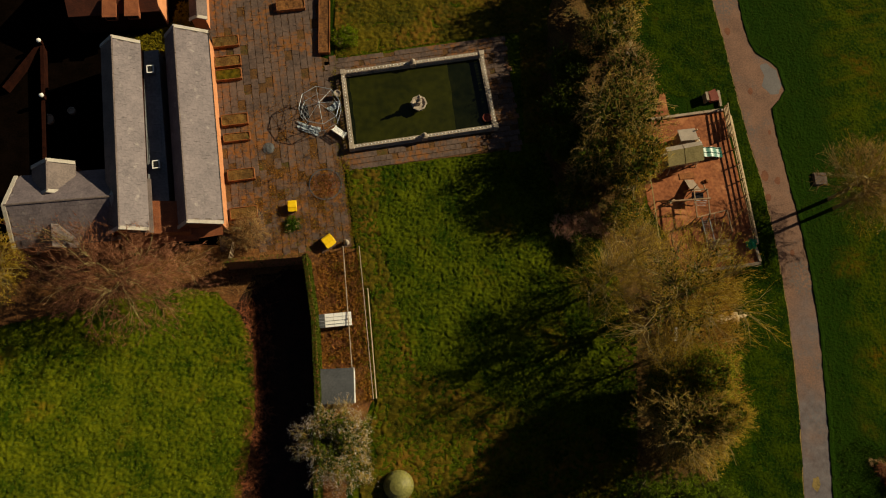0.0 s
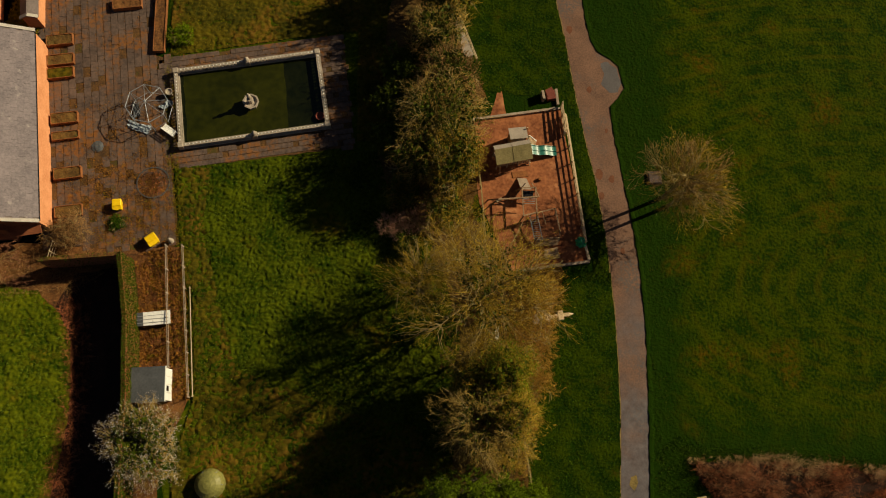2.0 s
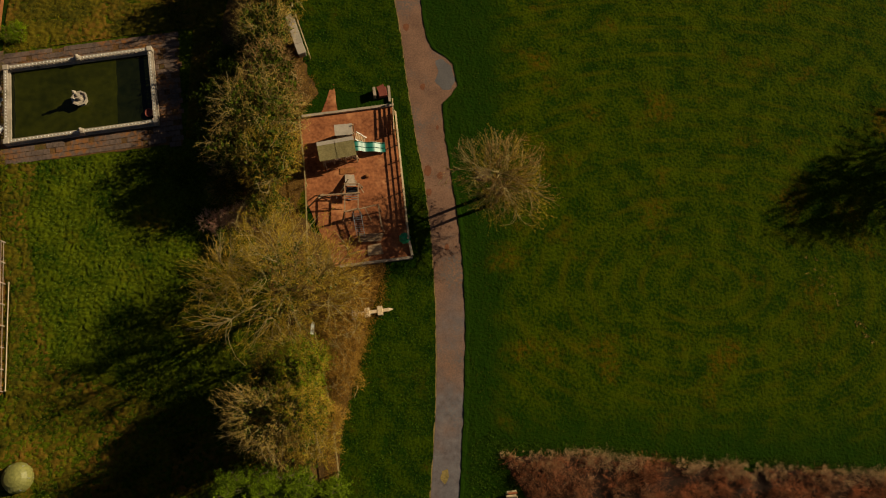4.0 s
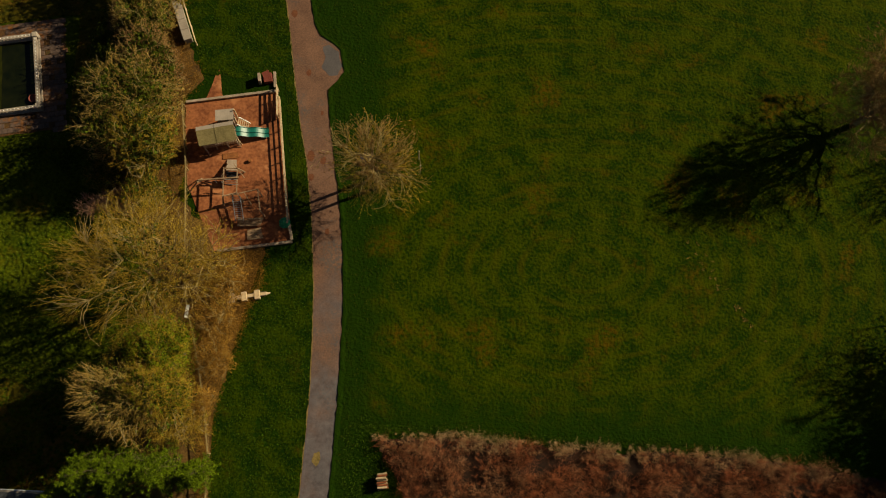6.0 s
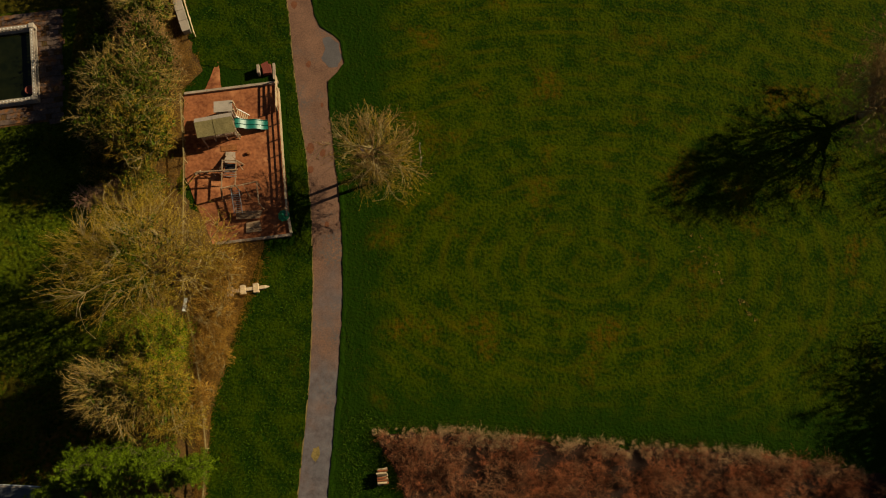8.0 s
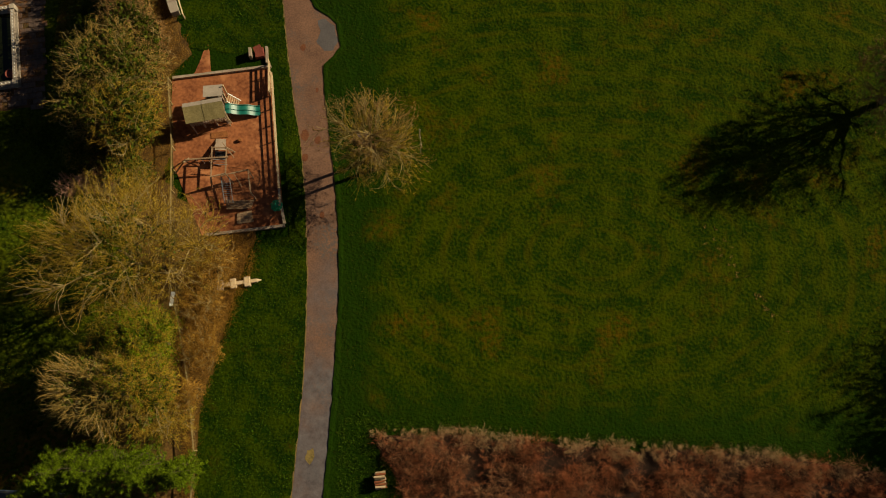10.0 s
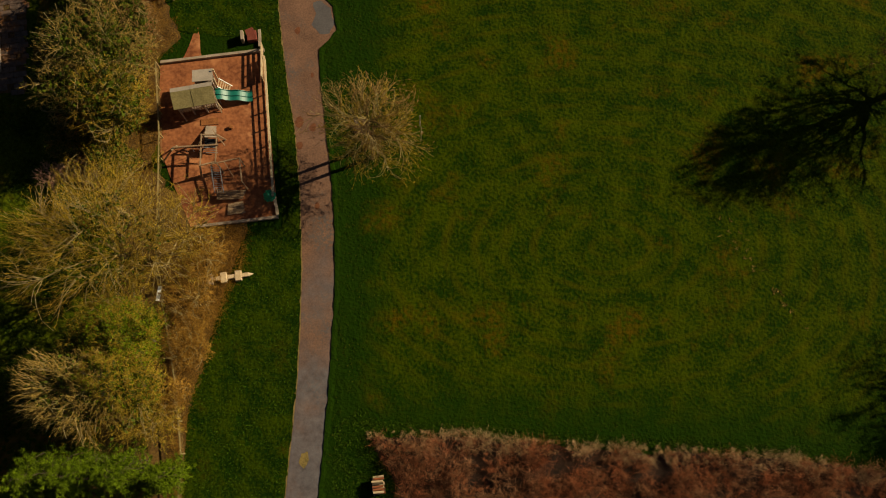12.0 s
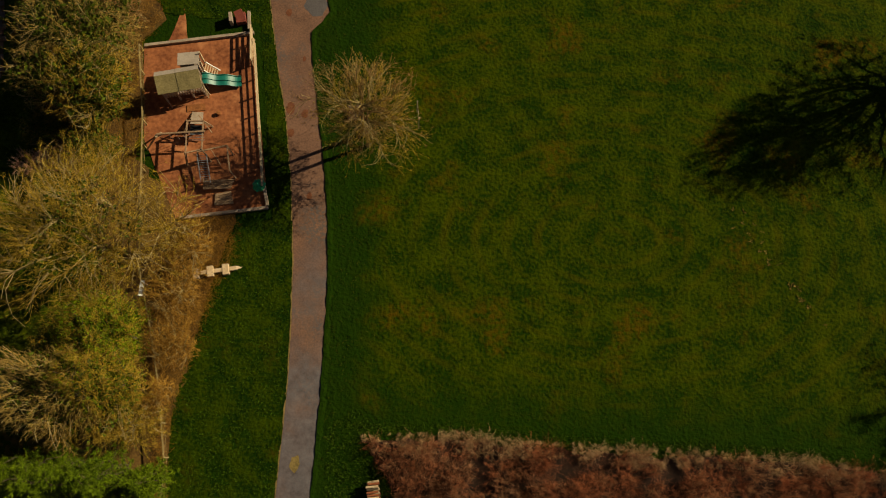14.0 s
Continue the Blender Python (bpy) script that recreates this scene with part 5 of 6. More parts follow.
# ---- terrace things ----
def plank_box(name, x, y, sx, sy, h, turn, mat, fill, label, category, group=""):
    """A raised bed: four boards with corner posts, filled with soil."""
    root = thing(name, label, category, x, y, 0.0, turn, group)
    for s in (1, -1):
        for lift in (0.0, h / 2 + 0.005):
            part("board", box(bmesh.new(), 0, s * (sy / 2 - 0.03), lift, sx, 0.06, h / 2 - 0.005, 0, 0.008), mat, root)
            part("board", box(bmesh.new(), s * (sx / 2 - 0.03), 0, lift, 0.06, sy - 0.13, h / 2 - 0.005, 0, 0.008), mat, root)
        for q in (1, -1):
            part("corner_post", box(bmesh.new(), s * (sx / 2 - 0.1), q * (sy / 2 - 0.1), 0, 0.08, 0.08, h + 0.03), mat, root)
    bm = bmesh.new()
    bmesh.ops.create_grid(bm, x_segments=14, y_segments=7, size=0.5, matrix=pose(0, 0, h - 0.07) @ Matrix.Diagonal((sx - 0.13, sy - 0.13, 1, 1)))
    for v in bm.verts:
        v.co.z += 0.09 * noise.noise((v.co.x * 2 + x, v.co.y * 2 + y, 1))
    part("soil", bm, fill, root)
    return root


TURN = 8.4
for k, (x, y, h) in enumerate([(-17.45, 37.75, 0.5), (-17.1, 35.65, 0.5), (-16.95, 34.25, 0.5), (-16.05, 29.6, 0.5), (-15.75, 27.85, 0.45), (-15.1, 24.1, 0.5), (-14.65, 20.45, 0.35)]):
    plank_box("raised_planter", x, y, 2.5, 1.12 if k != 4 else 0.85, h, TURN, TIMBER, LAWN_GOLD if k == 2 else LITTER, "timber raised bed with green weeds" if k == 2 else "timber raised bed of brown dead plants", "planter", "planters along the orange wall")
plank_box("raised_planter", -11.4, 41.95, 2.8, 1.2, 0.55, TURN, TIMBER, SOIL, "timber raised bed standing out on the terrace", "planter")
plank_box("long_planter", -8.0, 39.9, 1.1, 6.2, 0.5, 2.0, TIMBER, SOIL, "long timber raised bed edging the lawn", "planter")


def metal_gazebo(x, y):
    root = thing("gazebo_frame", "bare octagonal pale metal gazebo frame", "gazebo", x, y, 0, 12)
    r, h = 1.95, 2.1
    pts = [Vector((r * math.cos(k * math.pi / 4), r * math.sin(k * math.pi / 4), 0)) for k in range(8)]
    for k, p in enumerate(pts):
        q = pts[(k + 1) % 8]
        part("post", bar(bmesh.new(), p, p + UP * h, 0.03, 6), IRON, root)
        part("top_rail", bar(bmesh.new(), p + UP * h, q + UP * h, 0.035, 6), IRON, root)
        part("lower_rail", bar(bmesh.new(), p + UP * 0.5, q + UP * 0.5, 0.02, 5), IRON, root)
        part("rib", bar(bmesh.new(), p + UP * h, Vector((0, 0, h + 0.5)), 0.022, 5), IRON, root)
    part("hub", lathe(bmesh.new(), [(0.1, h + 0.45), (0.12, h + 0.52), (0.04, h + 0.62)], 8), IRON, root)
    return root


metal_gazebo(-7.95, 30.5)


def cloth_heap(x, y, z, sx, sy, turn, seed, mat, label):
    """A crumpled sheet of cloth: a round mat thrown into folds."""
    root = thing("torn_canopy", label, "cloth", x, y, z, turn, "torn canopy of the gazebo")
    bm = bmesh.new()
    bmesh.ops.create_grid(bm, x_segments=16, y_segments=16, size=0.5)
    for v in bm.verts:
        p = v.co.copy()
        reach = 1 + 0.45 * noise.noise((p.x * 2.5, p.y * 2.5, seed))
        v.co = Vector((p.x * sx * reach, p.y * sy * reach, 0.12 + 0.3 * abs(noise.noise((p.x * 5, p.y * 5, seed + 3))) + 0.1 * noise.noise((p.x * 11, p.y * 11, seed))))
    low = bmesh.ops.extrude_face_region(bm, geom=bm.faces[:])
    bmesh.ops.translate(bm, vec=(0, 0, -0.02), verts=[v for v in low["geom"] if isinstance(v, bmesh.types.BMVert)])
    part("canvas", bm, mat, root)


cloth_heap(-9.2, 28.95, 0.0, 2.2, 0.8, -15, 1.5, CANVAS, "torn pale blue canopy cloth heaped under the gazebo")
cloth_heap(-6.75, 31.2, 0.0, 1.2, 0.6, 40, 4.5, CANVAS, "scrap of pale blue canopy cloth by the pond")
cloth_heap(-9.5, 30.7, 0.0, 0.6, 1.6, 10, 7.5, GREY_FELT, "dark wet canopy cloth lying under the gazebo")


def garden_bench(x, y, turn):
    root = thing("garden_bench", "white painted garden bench beside the pond", "bench", x, y, 0, turn)
    for k in range(4):
        part("seat_slat", box(bmesh.new(), 0, -0.21 + k * 0.14, 0.42, 1.35, 0.12, 0.03, 0, 0.006), WHITE, root)
    for k in range(3):
        part("back_slat", box(bmesh.new(), 0, 0.33 + k * 0.03, 0.52 + k * 0.13, 1.35, 0.03, 0.1, 0, 0.006), WHITE, root)
    for sx in (-0.6, 0.6):
        for sy in (-0.22, 0.3):
            part("leg", box(bmesh.new(), sx, sy, 0, 0.06, 0.06, 0.42 if sy < 0 else 0.9), WHITE, root)
        part("armrest", box(bmesh.new(), sx, 0.03, 0.62, 0.07, 0.6, 0.04), WHITE, root)


garden_bench(-6.1, 28.55, 145)
urn = thing("stone_urn", "pale stone urn at the pond's corner", "urn", -6.45, 32.4)
part("foot", lathe(bmesh.new(), [(0.2, 0), (0.2, 0.1), (0.1, 0.2), (0.1, 0.35)], 12), STONE, urn)
part("bowl", lathe(bmesh.new(), [(0.1, 0.35), (0.3, 0.55), (0.36, 0.75), (0.3, 0.75), (0.22, 0.6)], 12), STONE, urn)


def grit_bin(x, y, sx, sy, turn, label):
    root = thing("grit_bin", label, "bin", x, y, 0, turn, "yellow grit bins")
    bm = box(bmesh.new(), 0, 0, 0, sx, sy, 0.62, 0, 0.04)
    for v in bm.verts:
        k = 0.86 + 0.14 * v.co.z / 0.62
        v.co.x *= k
        v.co.y *= k
    part("body", bm, YELLOW, root)
    bm = box(bmesh.new(), 0, 0, 0.62, sx + 0.08, sy + 0.08, 0.2, 0, 0.05)
    for v in bm.verts:
        if v.co.z > 0.75:
            v.co.y = v.co.y * 0.6 + sy * 0.1
    part("lid", bm, YELLOW, root)
    part("handle", box(bmesh.new(), 0, -sy / 2 - 0.06, 0.66, sx * 0.4, 0.05, 0.05), YELLOW, root)


grit_bin(-10.2, 21.05, 0.75, 0.95, 6, "yellow plastic grit bin among terrace weeds")
grit_bin(-6.75, 17.75, 0.95, 1.0, 38, "yellow plastic grit bin standing askew")

tarp = thing("round_tarp", "small grey-blue tarpaulin heap on the terrace", "tarpaulin", -12.8, 26.9)
bm = bmesh.new()
bmesh.ops.create_icosphere(bm, subdivisions=3, radius=0.6)
for v in bm.verts:
    v.co.z = max(0, v.co.z) * 0.35 + 0.06 * noise.noise(v.co * 3)
    v.co.z = max(v.co.z, 0)
part("sheet", bm, GREY_FELT, tarp)
ring_bed = thing("round_bed", "round bed of dead brown plants on the terrace", "flower bed", -7.3, 23.4)
bm = bmesh.new()
for k in range(22):
    a, b = k * 2 * math.pi / 22, (k + 0.92) * 2 * math.pi / 22
    beam(bm, (1.5 * math.cos(a), 1.5 * math.sin(a), 0.09), (1.5 * math.cos(b), 1.5 * math.sin(b), 0.06), 0.1, 0.12)
part("edging", bm, GREY_FELT, ring_bed)
part("soil", lathe(bmesh.new(), [(1.42, 0), (1.4, 0.06), (0.7, 0.08), (0.1, 0.09)], 22), SOIL, ring_bed)
thicket("round_bed_growth", [(-7.3 + 1.3 * math.cos(a), 23.4 + 1.3 * math.sin(a)) for a in np.linspace(0, 6.28, 12)], 50, 0.4, TWIG_RED, "dead brown stems in the round bed", "dead plants", 87, 0.7, 0.01)
figure = thing("garden_ornament", "small weathered pale garden ornament", "ornament", -5.15, 17.75)
part("body", lathe(bmesh.new(), [(0.25, 0), (0.28, 0.12), (0.16, 0.3), (0.22, 0.55), (0.12, 0.72), (0.14, 0.82), (0.03, 0.92)], 10), STONE, figure)
grow("box_bush", -10.2, 19.4, 0.5, 0.8, "low green bush on the terrace", 101, BARK, BLADE_GREEN, BLADE_GREEN, 0.03, 12, 0.8, 1300, 0.055, category="bush", crown_base=0.05)
grow("box_bush", -5.9, 38.6, 0.9, 1.3, "loose yellow-green bush on the upper lawn", 102, BARK, IVY_BRIGHT, IVY_BRIGHT, 0.04, 12, 0.9, 2600, 0.05, category="bush", crown_base=0.05)

# ---- allotment strip ----
ivy_wall = thing("ivy_wall", "tall old wall covered with dark green ivy", "wall", kind="structure")
IVY = [(-15.6, 15.2), (-8.55, 15.85), (-7.55, 10.4), (-6.95, 3.7), (-6.6, -9)]
rng = np.random.default_rng(5)
for (ax, ay), (bx, by), h in zip(IVY, IVY[1:], (2.9, 3.4, 3.4, 3.4)):
    a3, b3 = Vector((ax, ay, 0)), Vector((bx, by, 0))
    part("wall_body", beam(bmesh.new(), a3 + UP * h / 2, b3 + UP * h / 2, 0.28, h), BRICK, ivy_wall)
    part("coping", beam(bmesh.new(), a3 + UP * (h + 0.04), b3 + UP * (h + 0.04), 0.3, 0.08), SOIL, ivy_wall)
    n = int((150 if h < 3 else 1100) * (b3 - a3).length)
    d, side = frame_of((ax, ay), (bx, by))
    u, w = rng.random(n), rng.choice([-1, 1, 0], n, p=[0.25, 0.6, 0.15])
    zz = np.where(w == 0, h + 0.1, rng.random(n) * h)
    off = np.where(w == 0, rng.uniform(-0.19, 0.19, n), w * (0.18 + rng.random(n) * 0.07))
    c = np.array([ax, ay, 0]) + u[:, None] * np.array(b3 - a3) + off[:, None] * np.array(side) + zz[:, None] * np.array([0, 0, 1.0])
    foliage(ivy_wall, rng, c, 0.07, LEAF, "ivy")

shed = thing("garden_shed", "low shed with grey felt roof and white front", "shed", -5.6, 4.55, 0, 3)
part("body", box(bmesh.new(), 0, 0, 0, 3.15, 2.75, 2.05), GREY_WOOD, shed)
part("roof", slab_of(bmesh.new(), [Vector(c) for c in ((-1.75, 1.5, 2.12), (1.62, 1.5, 2.28), (1.62, -1.5, 2.28), (-1.75, -1.5, 2.12))], 0.07), GREY_FELT, shed)
for k in range(4):
    part("front_panel", box(bmesh.new(), 1.6, -1.03 + k * 0.69, 0.05, 0.05, 0.66, 2.0), WHITE, shed)
part("window", box(bmesh.new(), 1.63, -0.35, 1.1, 0.03, 0.45, 0.6), DARK, shed)
part("fascia", box(bmesh.new(), 1.66, 0, 2.1, 0.05, 3.0, 0.17), WHITE, shed)

cold = thing("cold_frame", "long white-lidded cold frame on brick sides", "cold frame", -6.15, 10.45, 0, 6)
part("base", box(bmesh.new(), 0, 0, 0, 3.1, 1.1, 0.7), GREY_WOOD, cold)
for k in range(4):
    part("lid_panel", box(bmesh.new(), -1.05 + k * 0.79, 0, 0.72, 0.77, 1.2, 0.05, 0, 0.01, (4, 0)), WHITE if k else GREY_FELT, cold)
for y in (-0.36, -0.05, 0.26):
    part("glazing_bar", box(bmesh.new(), 0.1, y, 0.78, 2.9, 0.035, 0.03, 0, 0, (4, 0)), IRON, cold)


def wire_fence(a, b, posts, h, mat, label, rails=2, thick=0.035):
    root = thing("wire_fence", label, "fence", group="fences of the strip")
    a3, b3 = Vector((*a, 0)), Vector((*b, 0))
    for k in range(posts):
        p = a3.lerp(b3, k / (posts - 1))
        part("post", box(bmesh.new(), p.x, p.y, 0, thick * 2.4, thick * 2.4, h + 0.08), mat, root)
    for k in range(posts - 1):
        for j in range(rails):
            z = h * (j + 1) / rails
            part("rail", bar(bmesh.new(), a3.lerp(b3, k / (posts - 1)) + UP * z, a3.lerp(b3, (k + 1) / (posts - 1)) + UP * z, thick, 5), mat, root)
    return root


wire_fence((-5.42, 17.2), (-4.05, 4.0), 7, 0.9, GREY_WOOD, "thin grey rail fence along the allotment strip")
wire_fence((-3.95, 17.2), (-2.35, 3.6), 8, 0.9, GREY_WOOD, "thin grey rail fence at the lawn's edge")
wire_fence((-3.1, 13.4), (-2.1, 3.7), 2, 0.2, PALE_WOOD, "pale timber edging laid along the lawn", 1, 0.05)
wire_fence((-15.55, 15.4), (-15.2, 17.3), 3, 1.4, PALE_WOOD, "short pale fence beside the thorn bush", 3, 0.03)

dome = thing("plastic_dome", "round greenish plastic garden dome", "dome", -0.05, -3.7)
part("skin", lathe(bmesh.new(), [(1.32, 0), (1.28, 0.4), (1.1, 0.85), (0.75, 1.15), (0.35, 1.3), (0.04, 1.35)], 22), CLEAR, dome)
part("porch", lathe(bmesh.new(), [(0.6, 0), (0.58, 0.4), (0.45, 0.75), (0.2, 0.95), (0.03, 1.0)], 10, -0.25, -0.75), CLEAR, dome)
bm = bmesh.new()
for k in range(6):
    bar(bm, (1.33 * math.cos(k * 1.047), 1.33 * math.sin(k * 1.047), 0.0), (1.12 * math.cos(k * 1.047), 1.12 * math.sin(k * 1.047), 0.86), 0.025, 5)
part("hoop", bm, IRON, dome)

# ---- playground ----
def log_edge(a, b, r, label):
    root = thing("log_edging", label, "edging", group="playground edging")
    a3, b3 = Vector((*a, 0)), Vector((*b, 0))
    n = max(1, round((b3 - a3).length / 2.4))
    for k in range(n):
        part("sleeper", beam(bmesh.new(), a3.lerp(b3, (k + 0.005) / n) + UP * r, a3.lerp(b3, (k + 0.995) / n) + UP * r, 0.24, r * 2), GREY_WOOD, root)


log_edge((22.7, 30.4), (31.75, 31.9), 0.16, "grey timber sleepers edging the play surface")
log_edge((26.8, 15.3), (33.8, 16.3), 0.14, "grey timber sleepers at the foot of the play surface")
log_edge((33.35, 18.2), (33.75, 16.45), 0.14, "short timber sleeper edging by the grass")
log_edge((31.35, 32.2), (31.2, 33.9), 0.16, "timber sleeper beside the red box")

fence = thing("playground_fence", "three-rail pale timber fence along the playground", "fence")
F0, F1 = Vector((31.85, 30.9, 0)), Vector((33.3, 18.0, 0))
for k in range(9):
    p = F0.lerp(F1, k / 8)
    part("post", box(bmesh.new(), p.x, p.y, 0, 0.11, 0.11, 1.02, 6, 0.01), PALE_WOOD, fence)
for k in range(8):
    for z, w in ((0.3, 0.1), (0.62, 0.1), (0.95, 0.13)):
        part("rail", beam(bmesh.new(), F0.lerp(F1, (k + 0.01) / 8) + UP * z + Vector((0.07, 0, 0)), F0.lerp(F1, (k + 0.99) / 8) + UP * z + Vector((0.07, 0, 0)), 0.05 if z < 0.9 else 0.16, w if z < 0.9 else 0.05), PALE_WOOD, fence)
gate = thing("playground_gate", "pale timber lattice panel at the playground entrance", "gate")
G0, G1 = Vector((31.62, 32.05, 0)), Vector((31.97, 28.9, 0)) - Vector((0.16, 0, 0))
for k in range(4):
    p = G0.lerp(G1, k / 3)
    part("upright", box(bmesh.new(), p.x, p.y, 0, 0.1, 0.1, 1.25, 6), PALE_WOOD, gate)
for z in (0.3, 0.6, 0.9, 1.2):
    part("crossbar", beam(bmesh.new(), G0 + UP * z, G1 + UP * z, 0.06, 0.14), PALE_WOOD, gate)

house = thing("play_tower", "wooden play tower with mossy roof and deck", "playhouse", 26.45, 26.35, 0, 12)
part("deck", box(bmesh.new(), 0, 0.0, 1.1, 3.2, 1.4, 0.12), GREY_WOOD, house)
for sx in (-1.55, -0.5, 0.6, 1.55):
    for sy in (-0.66, 0.66):
        part("post", box(bmesh.new(), sx, sy, 0, 0.12, 0.12, 2.2), GREY_WOOD, house)
for x0, x1, lift in ((-1.8, -0.05, 0.0), (-0.1, 1.72, 0.03)):
    part("roof", slab_of(bmesh.new(), [Vector(c) for c in ((x0, 0.3, 2.85 + lift), (x1, 0.3, 2.85 + lift), (x1, -1.0, 2.2 + lift), (x0, -1.0, 2.2 + lift))], 0.06), OLIVE_ROOF, house, "mossy olive felt roof slope")
    # the sunlit look of the upper slope is put in by paler felt
    part("roof", slab_of(bmesh.new(), [Vector(c) for c in ((x1, 0.31, 2.852 + lift), (x0, 0.31, 2.852 + lift), (x0, 0.8, 2.6 + lift), (x1, 0.8, 2.6 + lift))], 0.06), PALE_FELT, house, "upper roof slope, made paler for the sun on it")
for k in range(15):
    part("wall_slat", box(bmesh.new(), -1.5 + k * 0.215, -0.86, 1.15, 0.12, 0.03, 0.85), PALE_WOOD if k > 7 else GREY_WOOD, house)
for s in (-1.6, 1.6):
    part("rail", box(bmesh.new(), s, -0.2, 1.9, 0.06, 1.0, 0.08), PALE_WOOD, house)
part("corner_pole", beam(bmesh.new(), (1.75, -0.9, 0.05), (1.62, 0.2, 2.3), 0.08, 0.08), PALE_WOOD, house)
part("corner_pole", beam(bmesh.new(), (-1.3, -1.25, 0.05), (-1.45, -0.75, 2.2), 0.08, 0.08), GREY_WOOD, house)
annex = thing("play_hut", "small wooden hut with a pale felt roof", "playhouse", 27.0, 28.3, 0, 7)
part("body", box(bmesh.new(), 0, -0.05, 0, 1.45, 1.0, 1.9), GREY_WOOD, annex)
part("roof", slab_of(bmesh.new(), [Vector(c) for c in ((-0.86, 0.64, 2.0), (0.86, 0.64, 2.0), (0.86, -0.62, 2.3), (-0.86, -0.62, 2.3))], 0.06), PALE_FELT, annex)
part("doorway", box(bmesh.new(), 0.735, 0, 0.1, 0.03, 0.6, 1.4), DARK, annex)
for y in (-0.45, 0.4):
    part("door_post", box(bmesh.new(), 0.95, y, 0, 0.1, 0.1, 2.3), PALE_WOOD, annex)

slide = thing("wave_slide", "twin-lane teal plastic wave slide", "slide", 28.0, 27.0, 0, 6)
for lane in (0, 1):
    bm = bmesh.new()
    prof = [(-0.5, 0.1), (-0.46, 0.1), (-0.42, 0.0), (-0.08, 0.0), (-0.04, 0.1), (0.0, 0.1)]
    rows = []
    for k in range(25):
        u = k / 24
        x, z = 3.0 * u, 1.2 - 1.0 * u + 0.1 * math.sin(u * math.pi * 4) * (1 - u * 0.4) + (0.06 * (u - 0.9) * 10 if u > 0.9 else 0)
        rows.append([bm.verts.new((x, y + lane * 0.5, z + dz)) for y, dz in prof])
    for p, q in zip(rows, rows[1:]):
        for j in range(5):
            bm.faces.new((p[j], p[j + 1], q[j + 1], q[j]))
    low = bmesh.ops.extrude_face_region(bm, geom=bm.faces[:])
    bmesh.ops.translate(bm, vec=(0, 0, -0.03), verts=[v for v in low["geom"] if isinstance(v, bmesh.types.BMVert)])
    part("lane", bm, TEAL, slide)
for x, z in ((0.25, 1.05), (2.7, 0.25)):
    for y in (-0.4, 0.4):
        part("leg", bar(bmesh.new(), (x, y, 0.0), (x, y, z), 0.03, 6), GREY_WOOD, slide)
part("slide_rail", bar(bmesh.new(), (0.0, -0.55, 1.25), (0.35, -0.95, 0.0), 0.035, 6), PALE_WOOD, slide)

steps = thing("white_steps", "white slatted steps up to the play deck", "steps", 28.1, 28.1, 0, -8)
for k in range(6):
    part("tread", box(bmesh.new(), 0.08 + k * 0.15, 0, 1.15 - k * 0.19, 0.09, 0.66, 0.04), PALE_WOOD, steps)
for y in (-0.38, 0.38):
    part("stringer", beam(bmesh.new(), (0.0, y, 1.25), (0.95, y, 0.08), 0.06, 0.14), WHITE, steps)

frame_a = thing("climbing_frame", "wooden climbing frame with a swing beam", "climbing frame")
corner = [Vector(c) for c in ((27.26, 22.95, 0), (28.54, 22.95, 0), (28.6, 20.55, 0), (27.36, 20.2, 0))]
for k, c in enumerate(corner):
    lean = Vector((0.35 if k in (1, 2) else -0.3, 0.3 if k < 2 else -0.35, 0))
    part("post", beam(bmesh.new(), c + lean, c + UP * 1.95, 0.12, 0.12), PLAY_WOOD, frame_a)
    part("top_rail", beam(bmesh.new(), c + UP * 1.85, corner[(k + 1) % 4] + UP * 1.85, 0.1, 0.1), PLAY_WOOD, frame_a)
part("swing_beam", beam(bmesh.new(), (25.0, 21.72, 1.92), (28.75, 22.05, 1.96), 0.13, 0.13), PLAY_WOOD, frame_a)
part("beam_end", bar(bmesh.new(), (24.85, 21.6, 1.75), (25.35, 21.85, 1.78), 0.14, 8), PALE_WOOD, frame_a)
for s in (-0.6, 0.6):
    part("beam_leg", beam(bmesh.new(), (24.0 + s * 0.5, 21.7 + s, 0), (25.05, 21.75, 1.9), 0.1, 0.1), PLAY_WOOD, frame_a)
for k in range(3):
    part("swing_rope", bar(bmesh.new(), (25.9 + k * 0.55, 21.8, 1.9), (25.9 + k * 0.55, 21.85, 0.6), 0.015, 5), IRON, frame_a)
part("platform", box(bmesh.new(), 27.9, 22.55, 1.0, 1.1, 0.75, 0.06), DARK, frame_a)
for k in range(3):
    part("rung", beam(bmesh.new(), (27.35, 21.95 - k * 0.16, 1.5 - 0.2 * k), (28.55, 21.95 - k * 0.16, 1.5 - 0.2 * k), 0.05, 0.05), IRON, frame_a)
for x, e in ((27.3, -0.5), (28.5, 0.55)):
    part("brace", beam(bmesh.new(), (x + e, 22.95 - abs(e), 0.9), (x - e * 0.6, 23.4, 1.95), 0.08, 0.08), PLAY_WOOD, frame_a)
part("ramp", slab_of(bmesh.new(), [Vector(c) for c in ((27.3, 23.05, 1.05), (28.3, 23.05, 1.05), (28.0, 24.5, 0.1), (27.1, 24.5, 0.1))], 0.05), GREY_WOOD, frame_a)
part("ramp_pad", slab_of(bmesh.new(), [Vector(c) for c in ((26.7, 24.5, 0.12), (28.2, 24.7, 0.12), (28.1, 25.3, 0.1), (26.6, 25.1, 0.1))], 0.05), TIMBER, frame_a, "worn orange pad")

